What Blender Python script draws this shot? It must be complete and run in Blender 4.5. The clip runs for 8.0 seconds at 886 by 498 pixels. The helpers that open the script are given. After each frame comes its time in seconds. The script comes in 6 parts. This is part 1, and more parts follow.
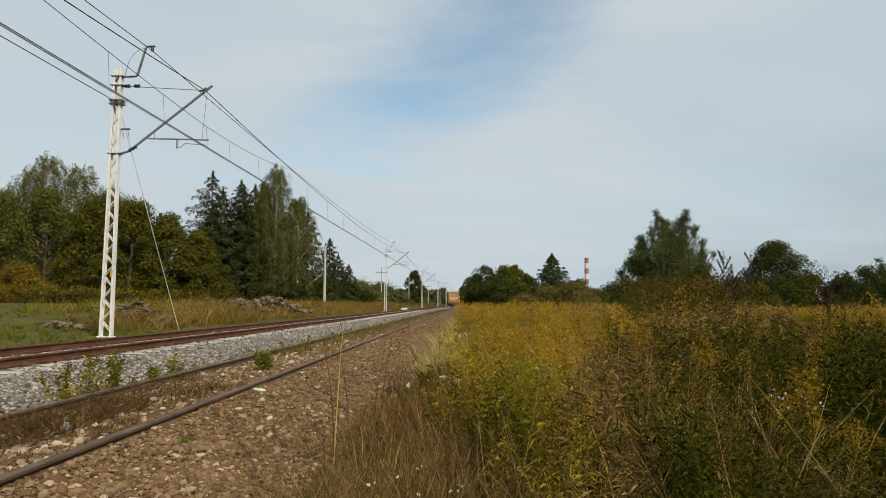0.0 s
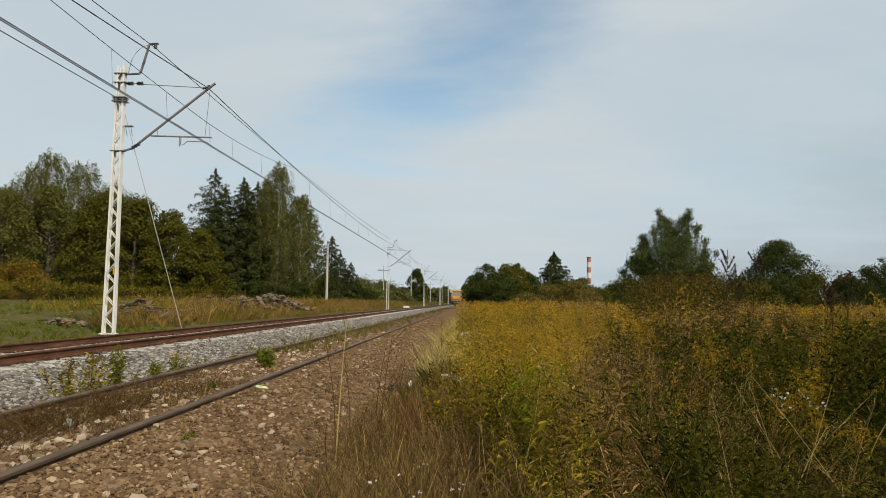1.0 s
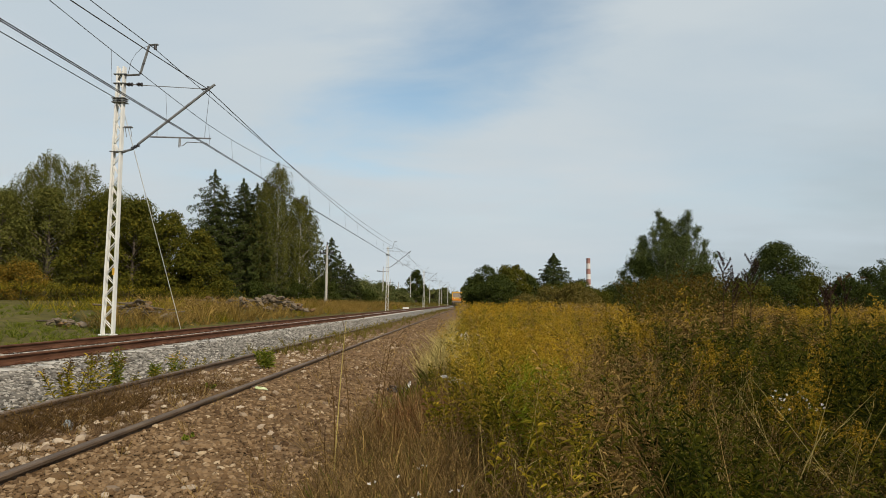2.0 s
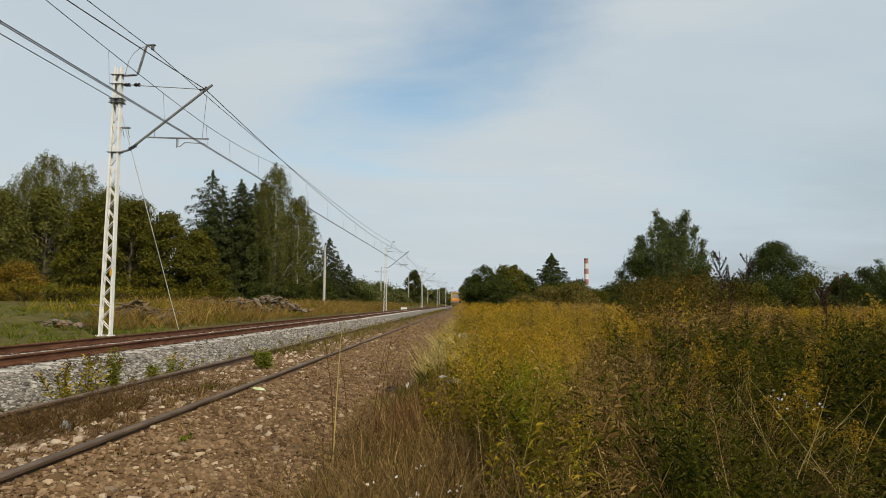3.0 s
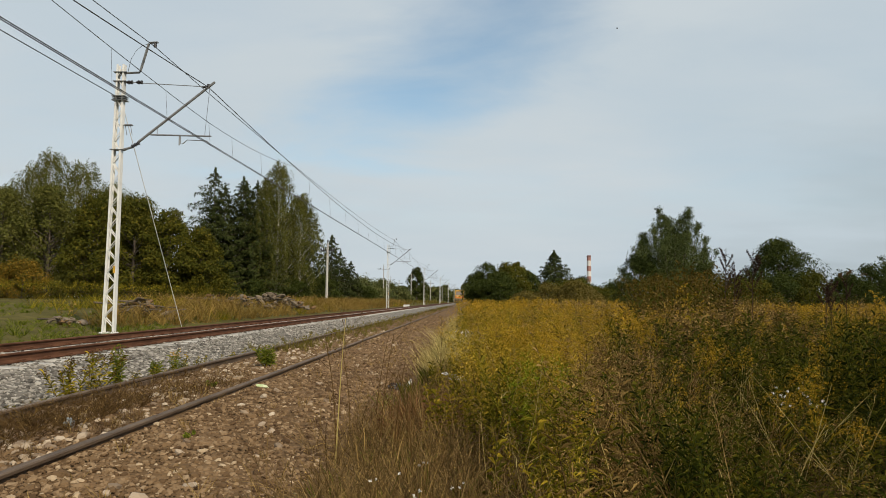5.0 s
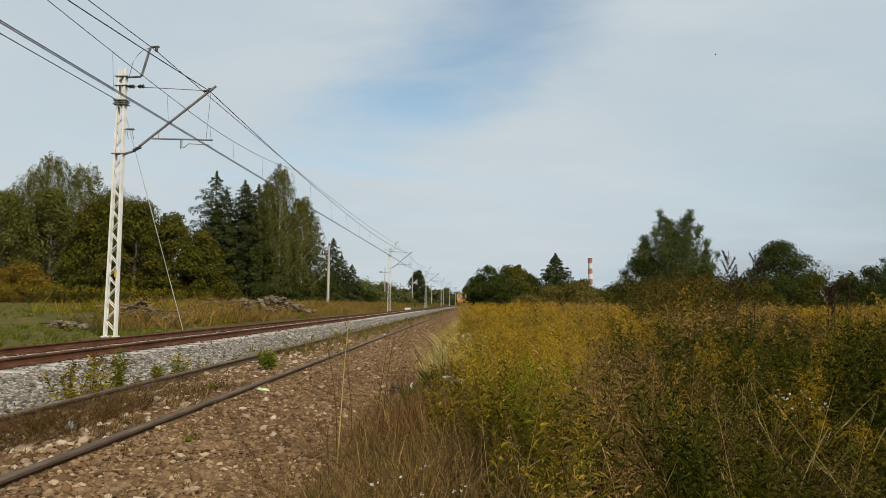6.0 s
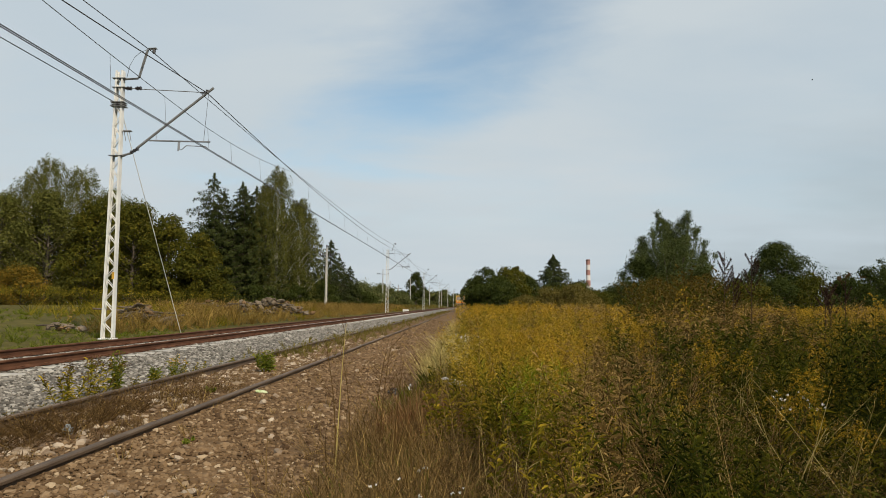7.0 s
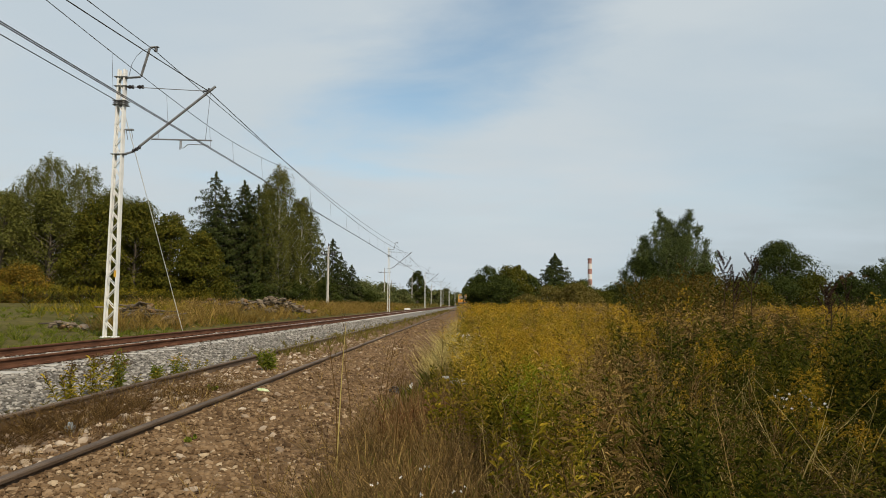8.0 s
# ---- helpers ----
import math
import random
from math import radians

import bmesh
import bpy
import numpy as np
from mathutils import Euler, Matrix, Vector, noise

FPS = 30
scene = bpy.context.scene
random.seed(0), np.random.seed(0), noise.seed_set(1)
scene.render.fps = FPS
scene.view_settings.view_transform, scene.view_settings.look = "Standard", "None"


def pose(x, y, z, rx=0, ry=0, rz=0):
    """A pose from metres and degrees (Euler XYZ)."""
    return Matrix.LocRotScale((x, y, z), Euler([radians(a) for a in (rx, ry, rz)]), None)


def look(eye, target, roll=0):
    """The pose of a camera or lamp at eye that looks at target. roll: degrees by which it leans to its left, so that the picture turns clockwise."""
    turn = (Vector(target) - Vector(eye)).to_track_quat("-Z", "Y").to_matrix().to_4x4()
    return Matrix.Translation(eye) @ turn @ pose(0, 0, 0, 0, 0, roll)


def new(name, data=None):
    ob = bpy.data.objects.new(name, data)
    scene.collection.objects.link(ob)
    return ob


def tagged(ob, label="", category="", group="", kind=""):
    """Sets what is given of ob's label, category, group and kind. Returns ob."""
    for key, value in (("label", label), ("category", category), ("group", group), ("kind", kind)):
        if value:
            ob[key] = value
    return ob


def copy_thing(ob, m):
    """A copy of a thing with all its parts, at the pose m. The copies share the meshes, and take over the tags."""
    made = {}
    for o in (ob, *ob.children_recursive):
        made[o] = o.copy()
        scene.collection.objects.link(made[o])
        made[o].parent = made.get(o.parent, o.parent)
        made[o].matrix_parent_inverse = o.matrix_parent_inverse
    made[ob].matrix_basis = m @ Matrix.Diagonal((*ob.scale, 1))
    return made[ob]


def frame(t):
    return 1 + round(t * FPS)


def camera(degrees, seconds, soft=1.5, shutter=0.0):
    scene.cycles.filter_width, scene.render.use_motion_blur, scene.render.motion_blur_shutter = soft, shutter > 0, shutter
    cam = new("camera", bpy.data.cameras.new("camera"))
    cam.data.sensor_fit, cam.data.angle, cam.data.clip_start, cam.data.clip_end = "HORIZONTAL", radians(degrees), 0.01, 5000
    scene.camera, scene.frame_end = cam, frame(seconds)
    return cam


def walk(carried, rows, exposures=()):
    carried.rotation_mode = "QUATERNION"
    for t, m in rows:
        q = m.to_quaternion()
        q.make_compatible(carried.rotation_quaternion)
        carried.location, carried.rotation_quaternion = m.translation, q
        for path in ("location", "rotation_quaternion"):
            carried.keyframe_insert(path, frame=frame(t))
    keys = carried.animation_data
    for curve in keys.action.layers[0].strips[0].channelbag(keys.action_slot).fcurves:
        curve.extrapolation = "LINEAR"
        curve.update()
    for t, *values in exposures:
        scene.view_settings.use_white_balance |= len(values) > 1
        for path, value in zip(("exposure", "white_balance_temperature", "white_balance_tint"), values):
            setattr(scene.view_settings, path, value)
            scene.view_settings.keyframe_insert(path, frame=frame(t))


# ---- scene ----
EYE = (0.0, 0.0, 1.085)
cam = camera(68.0, 8.0, soft=0.8)
walk(cam, [
    (0.0, look(EYE, (-1.835, 49.795, 5.225), 0.377)),
    (0.5, look(EYE, (-1.865, 49.799, 5.159), 0.565)),
    (1.0, look(EYE, (-2.006, 49.799, 5.095), 0.600)),
    (1.5, look(EYE, (-2.005, 49.794, 5.154), 0.639)),
    (3.0, look(EYE, (-1.815, 49.796, 5.210), 0.567)),
    (3.5, look(EYE, (-1.872, 49.798, 5.161), 0.346)),
    (4.0, look(EYE, (-1.963, 49.805, 5.034), 0.439)),
    (4.5, look(EYE, (-1.965, 49.812, 4.951), 0.593)),
    (6.0, look(EYE, (-2.095, 49.784, 5.223), 0.419)),
    (6.5, look(EYE, (-1.973, 49.781, 5.327), 0.324)),
    (7.0, look(EYE, (-1.938, 49.780, 5.347), 0.322)),
    (7.5, look(EYE, (-2.030, 49.784, 5.264), 0.321)),
    (8.0, look(EYE, (-2.062, 49.784, 5.250), 0.389)),
])
scene.view_settings.exposure = 0.0

# ---- light: hazy late-summer sky with thin cloud, one soft sun ----
SUN_EL, SUN_AZ = radians(40), radians(142)      # azimuth from +y towards +x


def build_world():
    w = bpy.data.worlds.new("sky")
    scene.world = w
    w.use_nodes = True
    nt = w.node_tree
    nt.nodes.clear()
    N, L = nt.nodes.new, nt.links.new
    sky = N("ShaderNodeTexSky")
    sky.sky_type, sky.sun_disc = "NISHITA", False
    sky.sun_elevation, sky.sun_rotation = SUN_EL, SUN_AZ
    sky.air_density, sky.dust_density, sky.ozone_density = 1.0, 1.0, 1.0
    tc = N("ShaderNodeTexCoord")
    sep = N("ShaderNodeSeparateXYZ")
    L(tc.outputs["Generated"], sep.inputs[0])
    # a flat cloud layer: direction divided by its height
    up = N("ShaderNodeMath"); up.operation = "MAXIMUM"; up.inputs[1].default_value = 0.0
    L(sep.outputs["Z"], up.inputs[0])
    add = N("ShaderNodeMath"); add.operation = "ADD"; add.inputs[1].default_value = 0.16
    L(up.outputs[0], add.inputs[0])
    flat = N("ShaderNodeVectorMath"); flat.operation = "DIVIDE"
    comb = N("ShaderNodeCombineXYZ")
    for i in range(3):
        L(add.outputs[0], comb.inputs[i])
    L(tc.outputs["Generated"], flat.inputs[0]); L(comb.outputs[0], flat.inputs[1])
    mp = N("ShaderNodeMapping")
    mp.inputs["Rotation"].default_value = (0, 0, radians(28))
    mp.inputs["Scale"].default_value = (0.7, 1.1, 0.7)
    L(flat.outputs[0], mp.inputs[0])
    n1 = N("ShaderNodeTexNoise"); n1.inputs["Scale"].default_value = 1.6; n1.inputs["Detail"].default_value = 6; n1.inputs["Roughness"].default_value = 0.55; n1.inputs["Distortion"].default_value = 0.3
    L(mp.outputs[0], n1.inputs["Vector"])
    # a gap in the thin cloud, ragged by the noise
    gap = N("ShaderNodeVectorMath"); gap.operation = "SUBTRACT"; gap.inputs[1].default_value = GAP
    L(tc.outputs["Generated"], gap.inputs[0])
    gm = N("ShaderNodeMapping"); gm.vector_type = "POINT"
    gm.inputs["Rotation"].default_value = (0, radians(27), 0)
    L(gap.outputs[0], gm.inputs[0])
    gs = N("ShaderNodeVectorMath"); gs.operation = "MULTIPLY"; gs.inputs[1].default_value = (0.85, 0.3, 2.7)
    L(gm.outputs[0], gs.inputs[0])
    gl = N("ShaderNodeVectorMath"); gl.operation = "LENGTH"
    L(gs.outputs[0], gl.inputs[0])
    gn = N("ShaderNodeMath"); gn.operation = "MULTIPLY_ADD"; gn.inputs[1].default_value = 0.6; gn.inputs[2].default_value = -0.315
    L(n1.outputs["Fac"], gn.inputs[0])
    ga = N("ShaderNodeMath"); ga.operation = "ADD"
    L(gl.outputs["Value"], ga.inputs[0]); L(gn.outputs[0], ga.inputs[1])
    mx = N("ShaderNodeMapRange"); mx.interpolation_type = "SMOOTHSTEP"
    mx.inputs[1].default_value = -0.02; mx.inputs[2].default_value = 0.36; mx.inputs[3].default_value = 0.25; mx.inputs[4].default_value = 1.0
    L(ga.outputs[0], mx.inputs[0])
    # thin veil: a little blue shows where the noise is low, less so near the horizon
    veil = N("ShaderNodeMapRange"); veil.inputs[1].default_value = 0.30; veil.inputs[2].default_value = 0.62; veil.inputs[3].default_value = 0.84; veil.inputs[4].default_value = 1.0
    L(n1.outputs["Fac"], veil.inputs[0])
    hz = N("ShaderNodeMapRange"); hz.inputs[1].default_value = 0.08; hz.inputs[2].default_value = 0.36; hz.inputs[3].default_value = 1.0; hz.inputs[4].default_value = 0.0
    hz.interpolation_type = "SMOOTHSTEP"
    L(sep.outputs["Z"], hz.inputs[0])
    vm = N("ShaderNodeMath"); vm.operation = "MAXIMUM"
    L(veil.outputs[0], vm.inputs[0]); L(hz.outputs[0], vm.inputs[1])
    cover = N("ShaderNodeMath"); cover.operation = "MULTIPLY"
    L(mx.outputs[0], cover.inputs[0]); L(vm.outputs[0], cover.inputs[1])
    n2 = N("ShaderNodeTexNoise"); n2.inputs["Scale"].default_value = 0.9; n2.inputs["Detail"].default_value = 4
    L(mp.outputs[0], n2.inputs["Vector"])
    cr = N("ShaderNodeValToRGB")
    while len(cr.color_ramp.elements) < 3:
        cr.color_ramp.elements.new(0.5)
    for e, (p, c) in zip(cr.color_ramp.elements, ((0.0, (0.425, 0.490, 0.525)), (0.3, (0.530, 0.610, 0.660)), (0.7, (0.600, 0.655, 0.685)))):
        e.position, e.color = p, (*c, 1)
    # the veil is duller low down on the right
    low = N("ShaderNodeMapRange"); low.inputs[1].default_value = 0.0; low.inputs[2].default_value = 0.42; low.inputs[3].default_value = 0.85; low.inputs[4].default_value = 0.0
    L(sep.outputs["Z"], low.inputs[0])
    east = N("ShaderNodeMath"); east.operation = "MAXIMUM"; east.inputs[1].default_value = 0.0
    L(sep.outputs["X"], east.inputs[0])
    dull = N("ShaderNodeMath"); dull.operation = "MULTIPLY"
    L(low.outputs[0], dull.inputs[0]); L(east.outputs[0], dull.inputs[1])
    tone = N("ShaderNodeMath"); tone.operation = "SUBTRACT"
    L(n2.outputs["Fac"], tone.inputs[0]); L(dull.outputs[0], tone.inputs[1])
    L(tone.outputs[0], cr.inputs[0])
    sc = N("ShaderNodeVectorMath"); sc.operation = "MULTIPLY"; sc.inputs[1].default_value = (SKY * 0.84, SKY * 1.02, SKY * 0.97)
    L(sky.outputs[0], sc.inputs[0])
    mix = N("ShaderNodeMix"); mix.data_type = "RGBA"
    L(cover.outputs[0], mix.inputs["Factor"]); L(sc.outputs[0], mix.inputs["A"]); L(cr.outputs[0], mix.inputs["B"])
    bg = N("ShaderNodeBackground"); bg.inputs["Strength"].default_value = 1.0
    out = N("ShaderNodeOutputWorld")
    L(mix.outputs["Result"], bg.inputs[0]); L(bg.outputs[0], out.inputs[0])


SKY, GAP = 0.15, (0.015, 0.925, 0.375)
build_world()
sun = new("sun", bpy.data.lights.new("sun", "SUN"))
sun.data.energy, sun.data.angle, sun.data.color = 4.3, radians(2.5), (1.0, 0.87, 0.68)
sd = Vector((math.sin(SUN_AZ) * math.cos(SUN_EL), math.cos(SUN_AZ) * math.cos(SUN_EL), math.sin(SUN_EL)))
sun.matrix_world = look(sd * 50, (0, 0, 0))


# ---- materials ----
def material(name, stops, rough=0.7, metal=0.0, source="noise", scale=8.0, detail=5.0, bump=0.0, bump_scale=40.0,
             through_light=0.0, stretch=(1, 1, 1), patch=0.0, patch_scale=0.6, spec=0.3, speckle=1.0):
    """Colour from a ramp over noise or over each leaf or stone by itself; a broader noise shifts it; fine bump."""
    m = bpy.data.materials.new(name)
    m.use_nodes = True
    nt = m.node_tree
    N, L = nt.nodes.new, nt.links.new
    bs = nt.nodes["Principled BSDF"]
    bs.inputs["Roughness"].default_value, bs.inputs["Metallic"].default_value = rough, metal
    bs.inputs["Specular IOR Level"].default_value = spec
    tc = N("ShaderNodeTexCoord")
    mp = N("ShaderNodeMapping"); mp.inputs["Scale"].default_value = stretch
    L(tc.outputs["Object"], mp.inputs[0])
    noise_n = N("ShaderNodeTexNoise"); noise_n.inputs["Scale"].default_value = scale; noise_n.inputs["Detail"].default_value = detail
    L(mp.outputs[0], noise_n.inputs["Vector"])
    fac = noise_n.outputs["Fac"]
    if source == "island":
        geo = N("ShaderNodeNewGeometry")
        fac = geo.outputs["Random Per Island"]
        if speckle != 1.0:
            sk = N("ShaderNodeMath"); sk.operation = "MULTIPLY_ADD"; sk.inputs[1].default_value = speckle; sk.inputs[2].default_value = 0.5 - speckle / 2
            L(fac, sk.inputs[0])
            fac = sk.outputs[0]
    elif source == "object":
        fac = N("ShaderNodeObjectInfo").outputs["Random"]
    elif source == "voronoi":
        vo = N("ShaderNodeTexVoronoi"); vo.inputs["Scale"].default_value = scale
        L(mp.outputs[0], vo.inputs["Vector"])
        sp = N("ShaderNodeSeparateColor"); L(vo.outputs["Color"], sp.inputs[0])
        fac = sp.outputs[0]
    if patch:
        pn = N("ShaderNodeTexNoise"); pn.inputs["Scale"].default_value = patch_scale; pn.inputs["Detail"].default_value = 3
        L(tc.outputs["Object"], pn.inputs["Vector"])
        ma = N("ShaderNodeMath"); ma.operation = "MULTIPLY_ADD"; ma.inputs[1].default_value = patch * 2; ma.inputs[2].default_value = -patch
        L(pn.outputs["Fac"], ma.inputs[0])
        ad = N("ShaderNodeMath"); ad.operation = "ADD"; ad.use_clamp = True
        L(fac, ad.inputs[0]); L(ma.outputs[0], ad.inputs[1])
        fac = ad.outputs[0]
    ramp = N("ShaderNodeValToRGB")
    while len(ramp.color_ramp.elements) < len(stops):
        ramp.color_ramp.elements.new(0.5)
    for e, (p, c) in zip(ramp.color_ramp.elements, stops):
        e.position, e.color = p, (*c, 1)
    L(fac, ramp.inputs[0])
    L(ramp.outputs[0], bs.inputs["Base Color"])
    if bump:
        bn = N("ShaderNodeTexNoise"); bn.inputs["Scale"].default_value = bump_scale; bn.inputs["Detail"].default_value = 4
        L(tc.outputs["Object"], bn.inputs["Vector"])
        bp = N("ShaderNodeBump"); bp.inputs["Strength"].default_value = bump; bp.inputs["Distance"].default_value = 1.0 / bump_scale
        L(bn.outputs["Fac"], bp.inputs["Height"]); L(bp.outputs[0], bs.inputs["Normal"])
    if through_light:
        tr = N("ShaderNodeBsdfTranslucent"); L(ramp.outputs[0], tr.inputs[0])
        mixer = N("ShaderNodeMixShader"); mixer.inputs[0].default_value = through_light
        L(bs.outputs[0], mixer.inputs[1]); L(tr.outputs[0], mixer.inputs[2])
        L(mixer.outputs[0], nt.nodes["Material Output"].inputs[0])
    return m


def leaf_material(name, a, b, c, patch=0.25, patch_scale=0.4, glow=0.3, speckle=1.0):
    return material(name, [(0.0, a), (0.5, b), (1.0, c)], rough=0.7, source="island", through_light=glow, patch=patch, patch_scale=patch_scale, spec=0.08, speckle=speckle)


M_EARTH = material("earth", [(0.25, (0.076, 0.044, 0.021)), (0.5, (0.130, 0.079, 0.039)), (0.75, (0.197, 0.123, 0.065))], 0.95, scale=3, detail=8, bump=0.8, bump_scale=25, patch=0.3, patch_scale=0.7, spec=0.1)
M_FIELD_SOIL = material("field_soil", [(0.3, (0.055, 0.050, 0.014)), (0.6, (0.10, 0.086, 0.025)), (0.8, (0.15, 0.112, 0.040))], 0.95, scale=2, detail=8, bump=0.9, bump_scale=12, patch=0.3, patch_scale=0.15, spec=0.1)
# Ballast sheet toned down for the shadows its stones would cast.
M_BALLAST = material("ballast", [(0.0, (0.07, 0.064, 0.055)), (0.5, (0.155, 0.142, 0.125)), (1.0, (0.27, 0.25, 0.222))], 0.95, source="voronoi", scale=26, bump=1.0, bump_scale=32, patch=0.15, patch_scale=1.5, spec=0.1)
M_STONE_GREY = material("ballast_stone", [(0.0, (0.060, 0.054, 0.046)), (0.5, (0.175, 0.160, 0.140)), (1.0, (0.36, 0.335, 0.295))], 0.9, source="island", bump=0.4, bump_scale=60)
M_STONE_PATH = material("path_stone", [(0.0, (0.066, 0.039, 0.020)), (0.5, (0.150, 0.095, 0.050)), (0.93, (0.230, 0.156, 0.090)), (1.0, (0.36, 0.275, 0.18))], 0.95, source="island", bump=0.4, bump_scale=50, patch=0.25, patch_scale=0.8, spec=0.1)
M_STONE_PALE = material("pale_stone", [(0.0, (0.15, 0.10, 0.06)), (0.5, (0.25, 0.185, 0.12)), (1.0, (0.44, 0.36, 0.27))], 0.9, source="island", bump=0.4, bump_scale=40)
M_STONE_SINGLE = material("loose_stone", [(0.0, (0.14, 0.095, 0.06)), (0.5, (0.23, 0.17, 0.115)), (1.0, (0.42, 0.345, 0.26))], 0.9, source="object")
M_RUST = material("rusty_rail", [(0.3, (0.060, 0.026, 0.014)), (0.55, (0.10, 0.045, 0.025)), (0.8, (0.155, 0.075, 0.042))], 0.8, 0.1, scale=9, detail=8, bump=0.3, bump_scale=60, stretch=(1, 0.25, 1), spec=0.15)
M_OLD_RAIL = material("old_rail", [(0.3, (0.063, 0.042, 0.02772)), (0.55, (0.1092, 0.0756, 0.0504)), (0.8, (0.168, 0.1218, 0.084))], 0.65, 0.15, scale=12, detail=8, bump=0.3, bump_scale=70, stretch=(1, 0.2, 1))
M_CONCRETE = material("concrete", [(0.3, (0.3024, 0.2856, 0.2604)), (0.6, (0.42, 0.4032, 0.3696)), (0.8, (0.504, 0.4872, 0.4536))], 0.9, scale=6, detail=8, bump=0.3, bump_scale=60)
M_GALV = material("white_paint", [(0.25, (0.5208, 0.5208, 0.504)), (0.6, (0.6552, 0.6552, 0.6384)), (0.8, (0.7056, 0.7056, 0.6888))], 0.5, 0.0, scale=3, detail=7, patch=0.1)
M_STEEL = material("galvanised_steel", [(0.3, (0.13, 0.135, 0.14)), (0.7, (0.22, 0.225, 0.23))], 0.6, 0.2, scale=14)
M_DARK = material("dark_metal", [(0.3, (0.04, 0.04, 0.045)), (0.7, (0.08, 0.08, 0.085))], 0.6, 0.4, scale=14)
M_WIRE = material("copper_wire", [(0.3, (0.045, 0.04, 0.04)), (0.7, (0.08, 0.07, 0.065))], 0.6, 0.5, scale=14)
M_BROWN_INS = material("insulator_brown", [(0.3, (0.015, 0.012, 0.012)), (0.7, (0.03, 0.022, 0.02))], 0.35, scale=14)
M_YELLOW = material("yellow_paint", [(0.3, (0.44, 0.25, 0.028)), (0.7, (0.55, 0.33, 0.045))], 0.6, scale=5, detail=6)
M_ORANGE = material("orange_paint", [(0.3, (0.65, 0.17, 0.03)), (0.7, (0.78, 0.22, 0.04))], 0.5, scale=5)
M_GREY_PAINT = material("grey_paint", [(0.3, (0.14, 0.12, 0.10)), (0.7, (0.24, 0.20, 0.17))], 0.7, scale=6)
# Faded chimney red, paled further so the colour carries the haze.
M_RED_HAZED = material("hazed_red_paint", [(0.3, (0.25, 0.125, 0.11)), (0.7, (0.31, 0.165, 0.145))], 0.8, scale=0.1)
M_WHITE = material("faded_white", [(0.3, (0.50, 0.48, 0.47)), (0.7, (0.60, 0.58, 0.57))], 0.8, scale=0.1)
M_PLASTIC = material("plastic_bag", [(0.3, (0.62, 0.62, 0.60)), (0.7, (0.82, 0.82, 0.80))], 0.4, scale=9)
M_BLACK = material("black_plastic", [(0.3, (0.012, 0.012, 0.014)), (0.7, (0.03, 0.03, 0.032))], 0.4, scale=9)
M_GREEN_PLASTIC = material("pale_green_plastic", [(0.3, (0.30, 0.40, 0.16)), (0.7, (0.55, 0.58, 0.40))], 0.35, scale=20)
M_BLUE_PLASTIC = material("grey_blue_plastic", [(0.3, (0.1250, 0.1500, 0.1650)), (0.7, (0.2250, 0.2600, 0.2750))], 0.35, scale=20)
M_BARK = material("bark", [(0.3, (0.05, 0.04, 0.03)), (0.7, (0.13, 0.105, 0.08))], 0.95, scale=8, bump=0.8, bump_scale=18, stretch=(1, 1, 0.3))
M_BIRCH = material("birch_bark", [(0.38, (0.05, 0.045, 0.04)), (0.48, (0.50, 0.47, 0.42)), (0.8, (0.66, 0.63, 0.57))], 0.9, scale=4, bump=0.4, bump_scale=18, stretch=(1, 1, 1.6))
M_LEAF_BIRCH = leaf_material("birch_leaf", (0.0504, 0.0571, 0.0108), (0.0974, 0.1008, 0.0215), (0.1680, 0.1512, 0.0390), speckle=0.45)
M_LEAF_BROAD = leaf_material("broad_leaf", (0.026, 0.033, 0.0045), (0.070, 0.072, 0.0085), (0.185, 0.145, 0.0160), patch=0.35, patch_scale=0.5, speckle=0.5)
M_LEAF_DARK = leaf_material("dark_leaf", (0.017, 0.027, 0.0055), (0.040, 0.053, 0.0100), (0.090, 0.096, 0.0190), speckle=0.45)
M_NEEDLE = leaf_material("spruce_needle", (0.016, 0.025, 0.007), (0.037, 0.048, 0.012), (0.078, 0.082, 0.020), glow=0.12, speckle=0.45)
M_LEAF_WILLOW = leaf_material("willow_leaf", (0.035, 0.050, 0.012), (0.070, 0.088, 0.026), (0.12, 0.13, 0.045), patch=0.3, patch_scale=0.6, speckle=0.5)
M_LEAF_SCRUB = leaf_material("scrub_leaf", (0.060, 0.056, 0.012), (0.125, 0.100, 0.022), (0.22, 0.155, 0.040), patch=0.4, patch_scale=0.4, speckle=0.6)
M_LEAF_ORANGE = leaf_material("autumn_leaf", (0.068, 0.068, 0.0106), (0.165, 0.107, 0.0136), (0.255, 0.152, 0.0189))
# Paler than the near leaves: distance haze is mixed into the colour.
M_LEAF_FAR_HAZED = leaf_material("far_leaf_hazed", (0.050, 0.062, 0.020), (0.088, 0.100, 0.031), (0.15, 0.145, 0.046))
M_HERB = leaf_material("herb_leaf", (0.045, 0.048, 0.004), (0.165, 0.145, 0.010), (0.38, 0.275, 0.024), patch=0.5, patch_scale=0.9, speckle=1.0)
# Dark leaf; in the right-hand field its darkness stands for shade too.
M_HERB_DARK_SHADED = leaf_material("herb_leaf_dark_shaded", (0.012, 0.017, 0.0016), (0.042, 0.051, 0.0048), (0.125, 0.116, 0.011), patch=0.5, patch_scale=0.9, speckle=1.0)
# Sun on the stand by the path, put into a lighter leaf.
M_HERB_SUNLIT = leaf_material("sunny_herb_leaf", (0.07, 0.061, 0.007), (0.29, 0.220, 0.019), (0.62, 0.44, 0.052), patch=0.5, patch_scale=0.9, speckle=0.9)
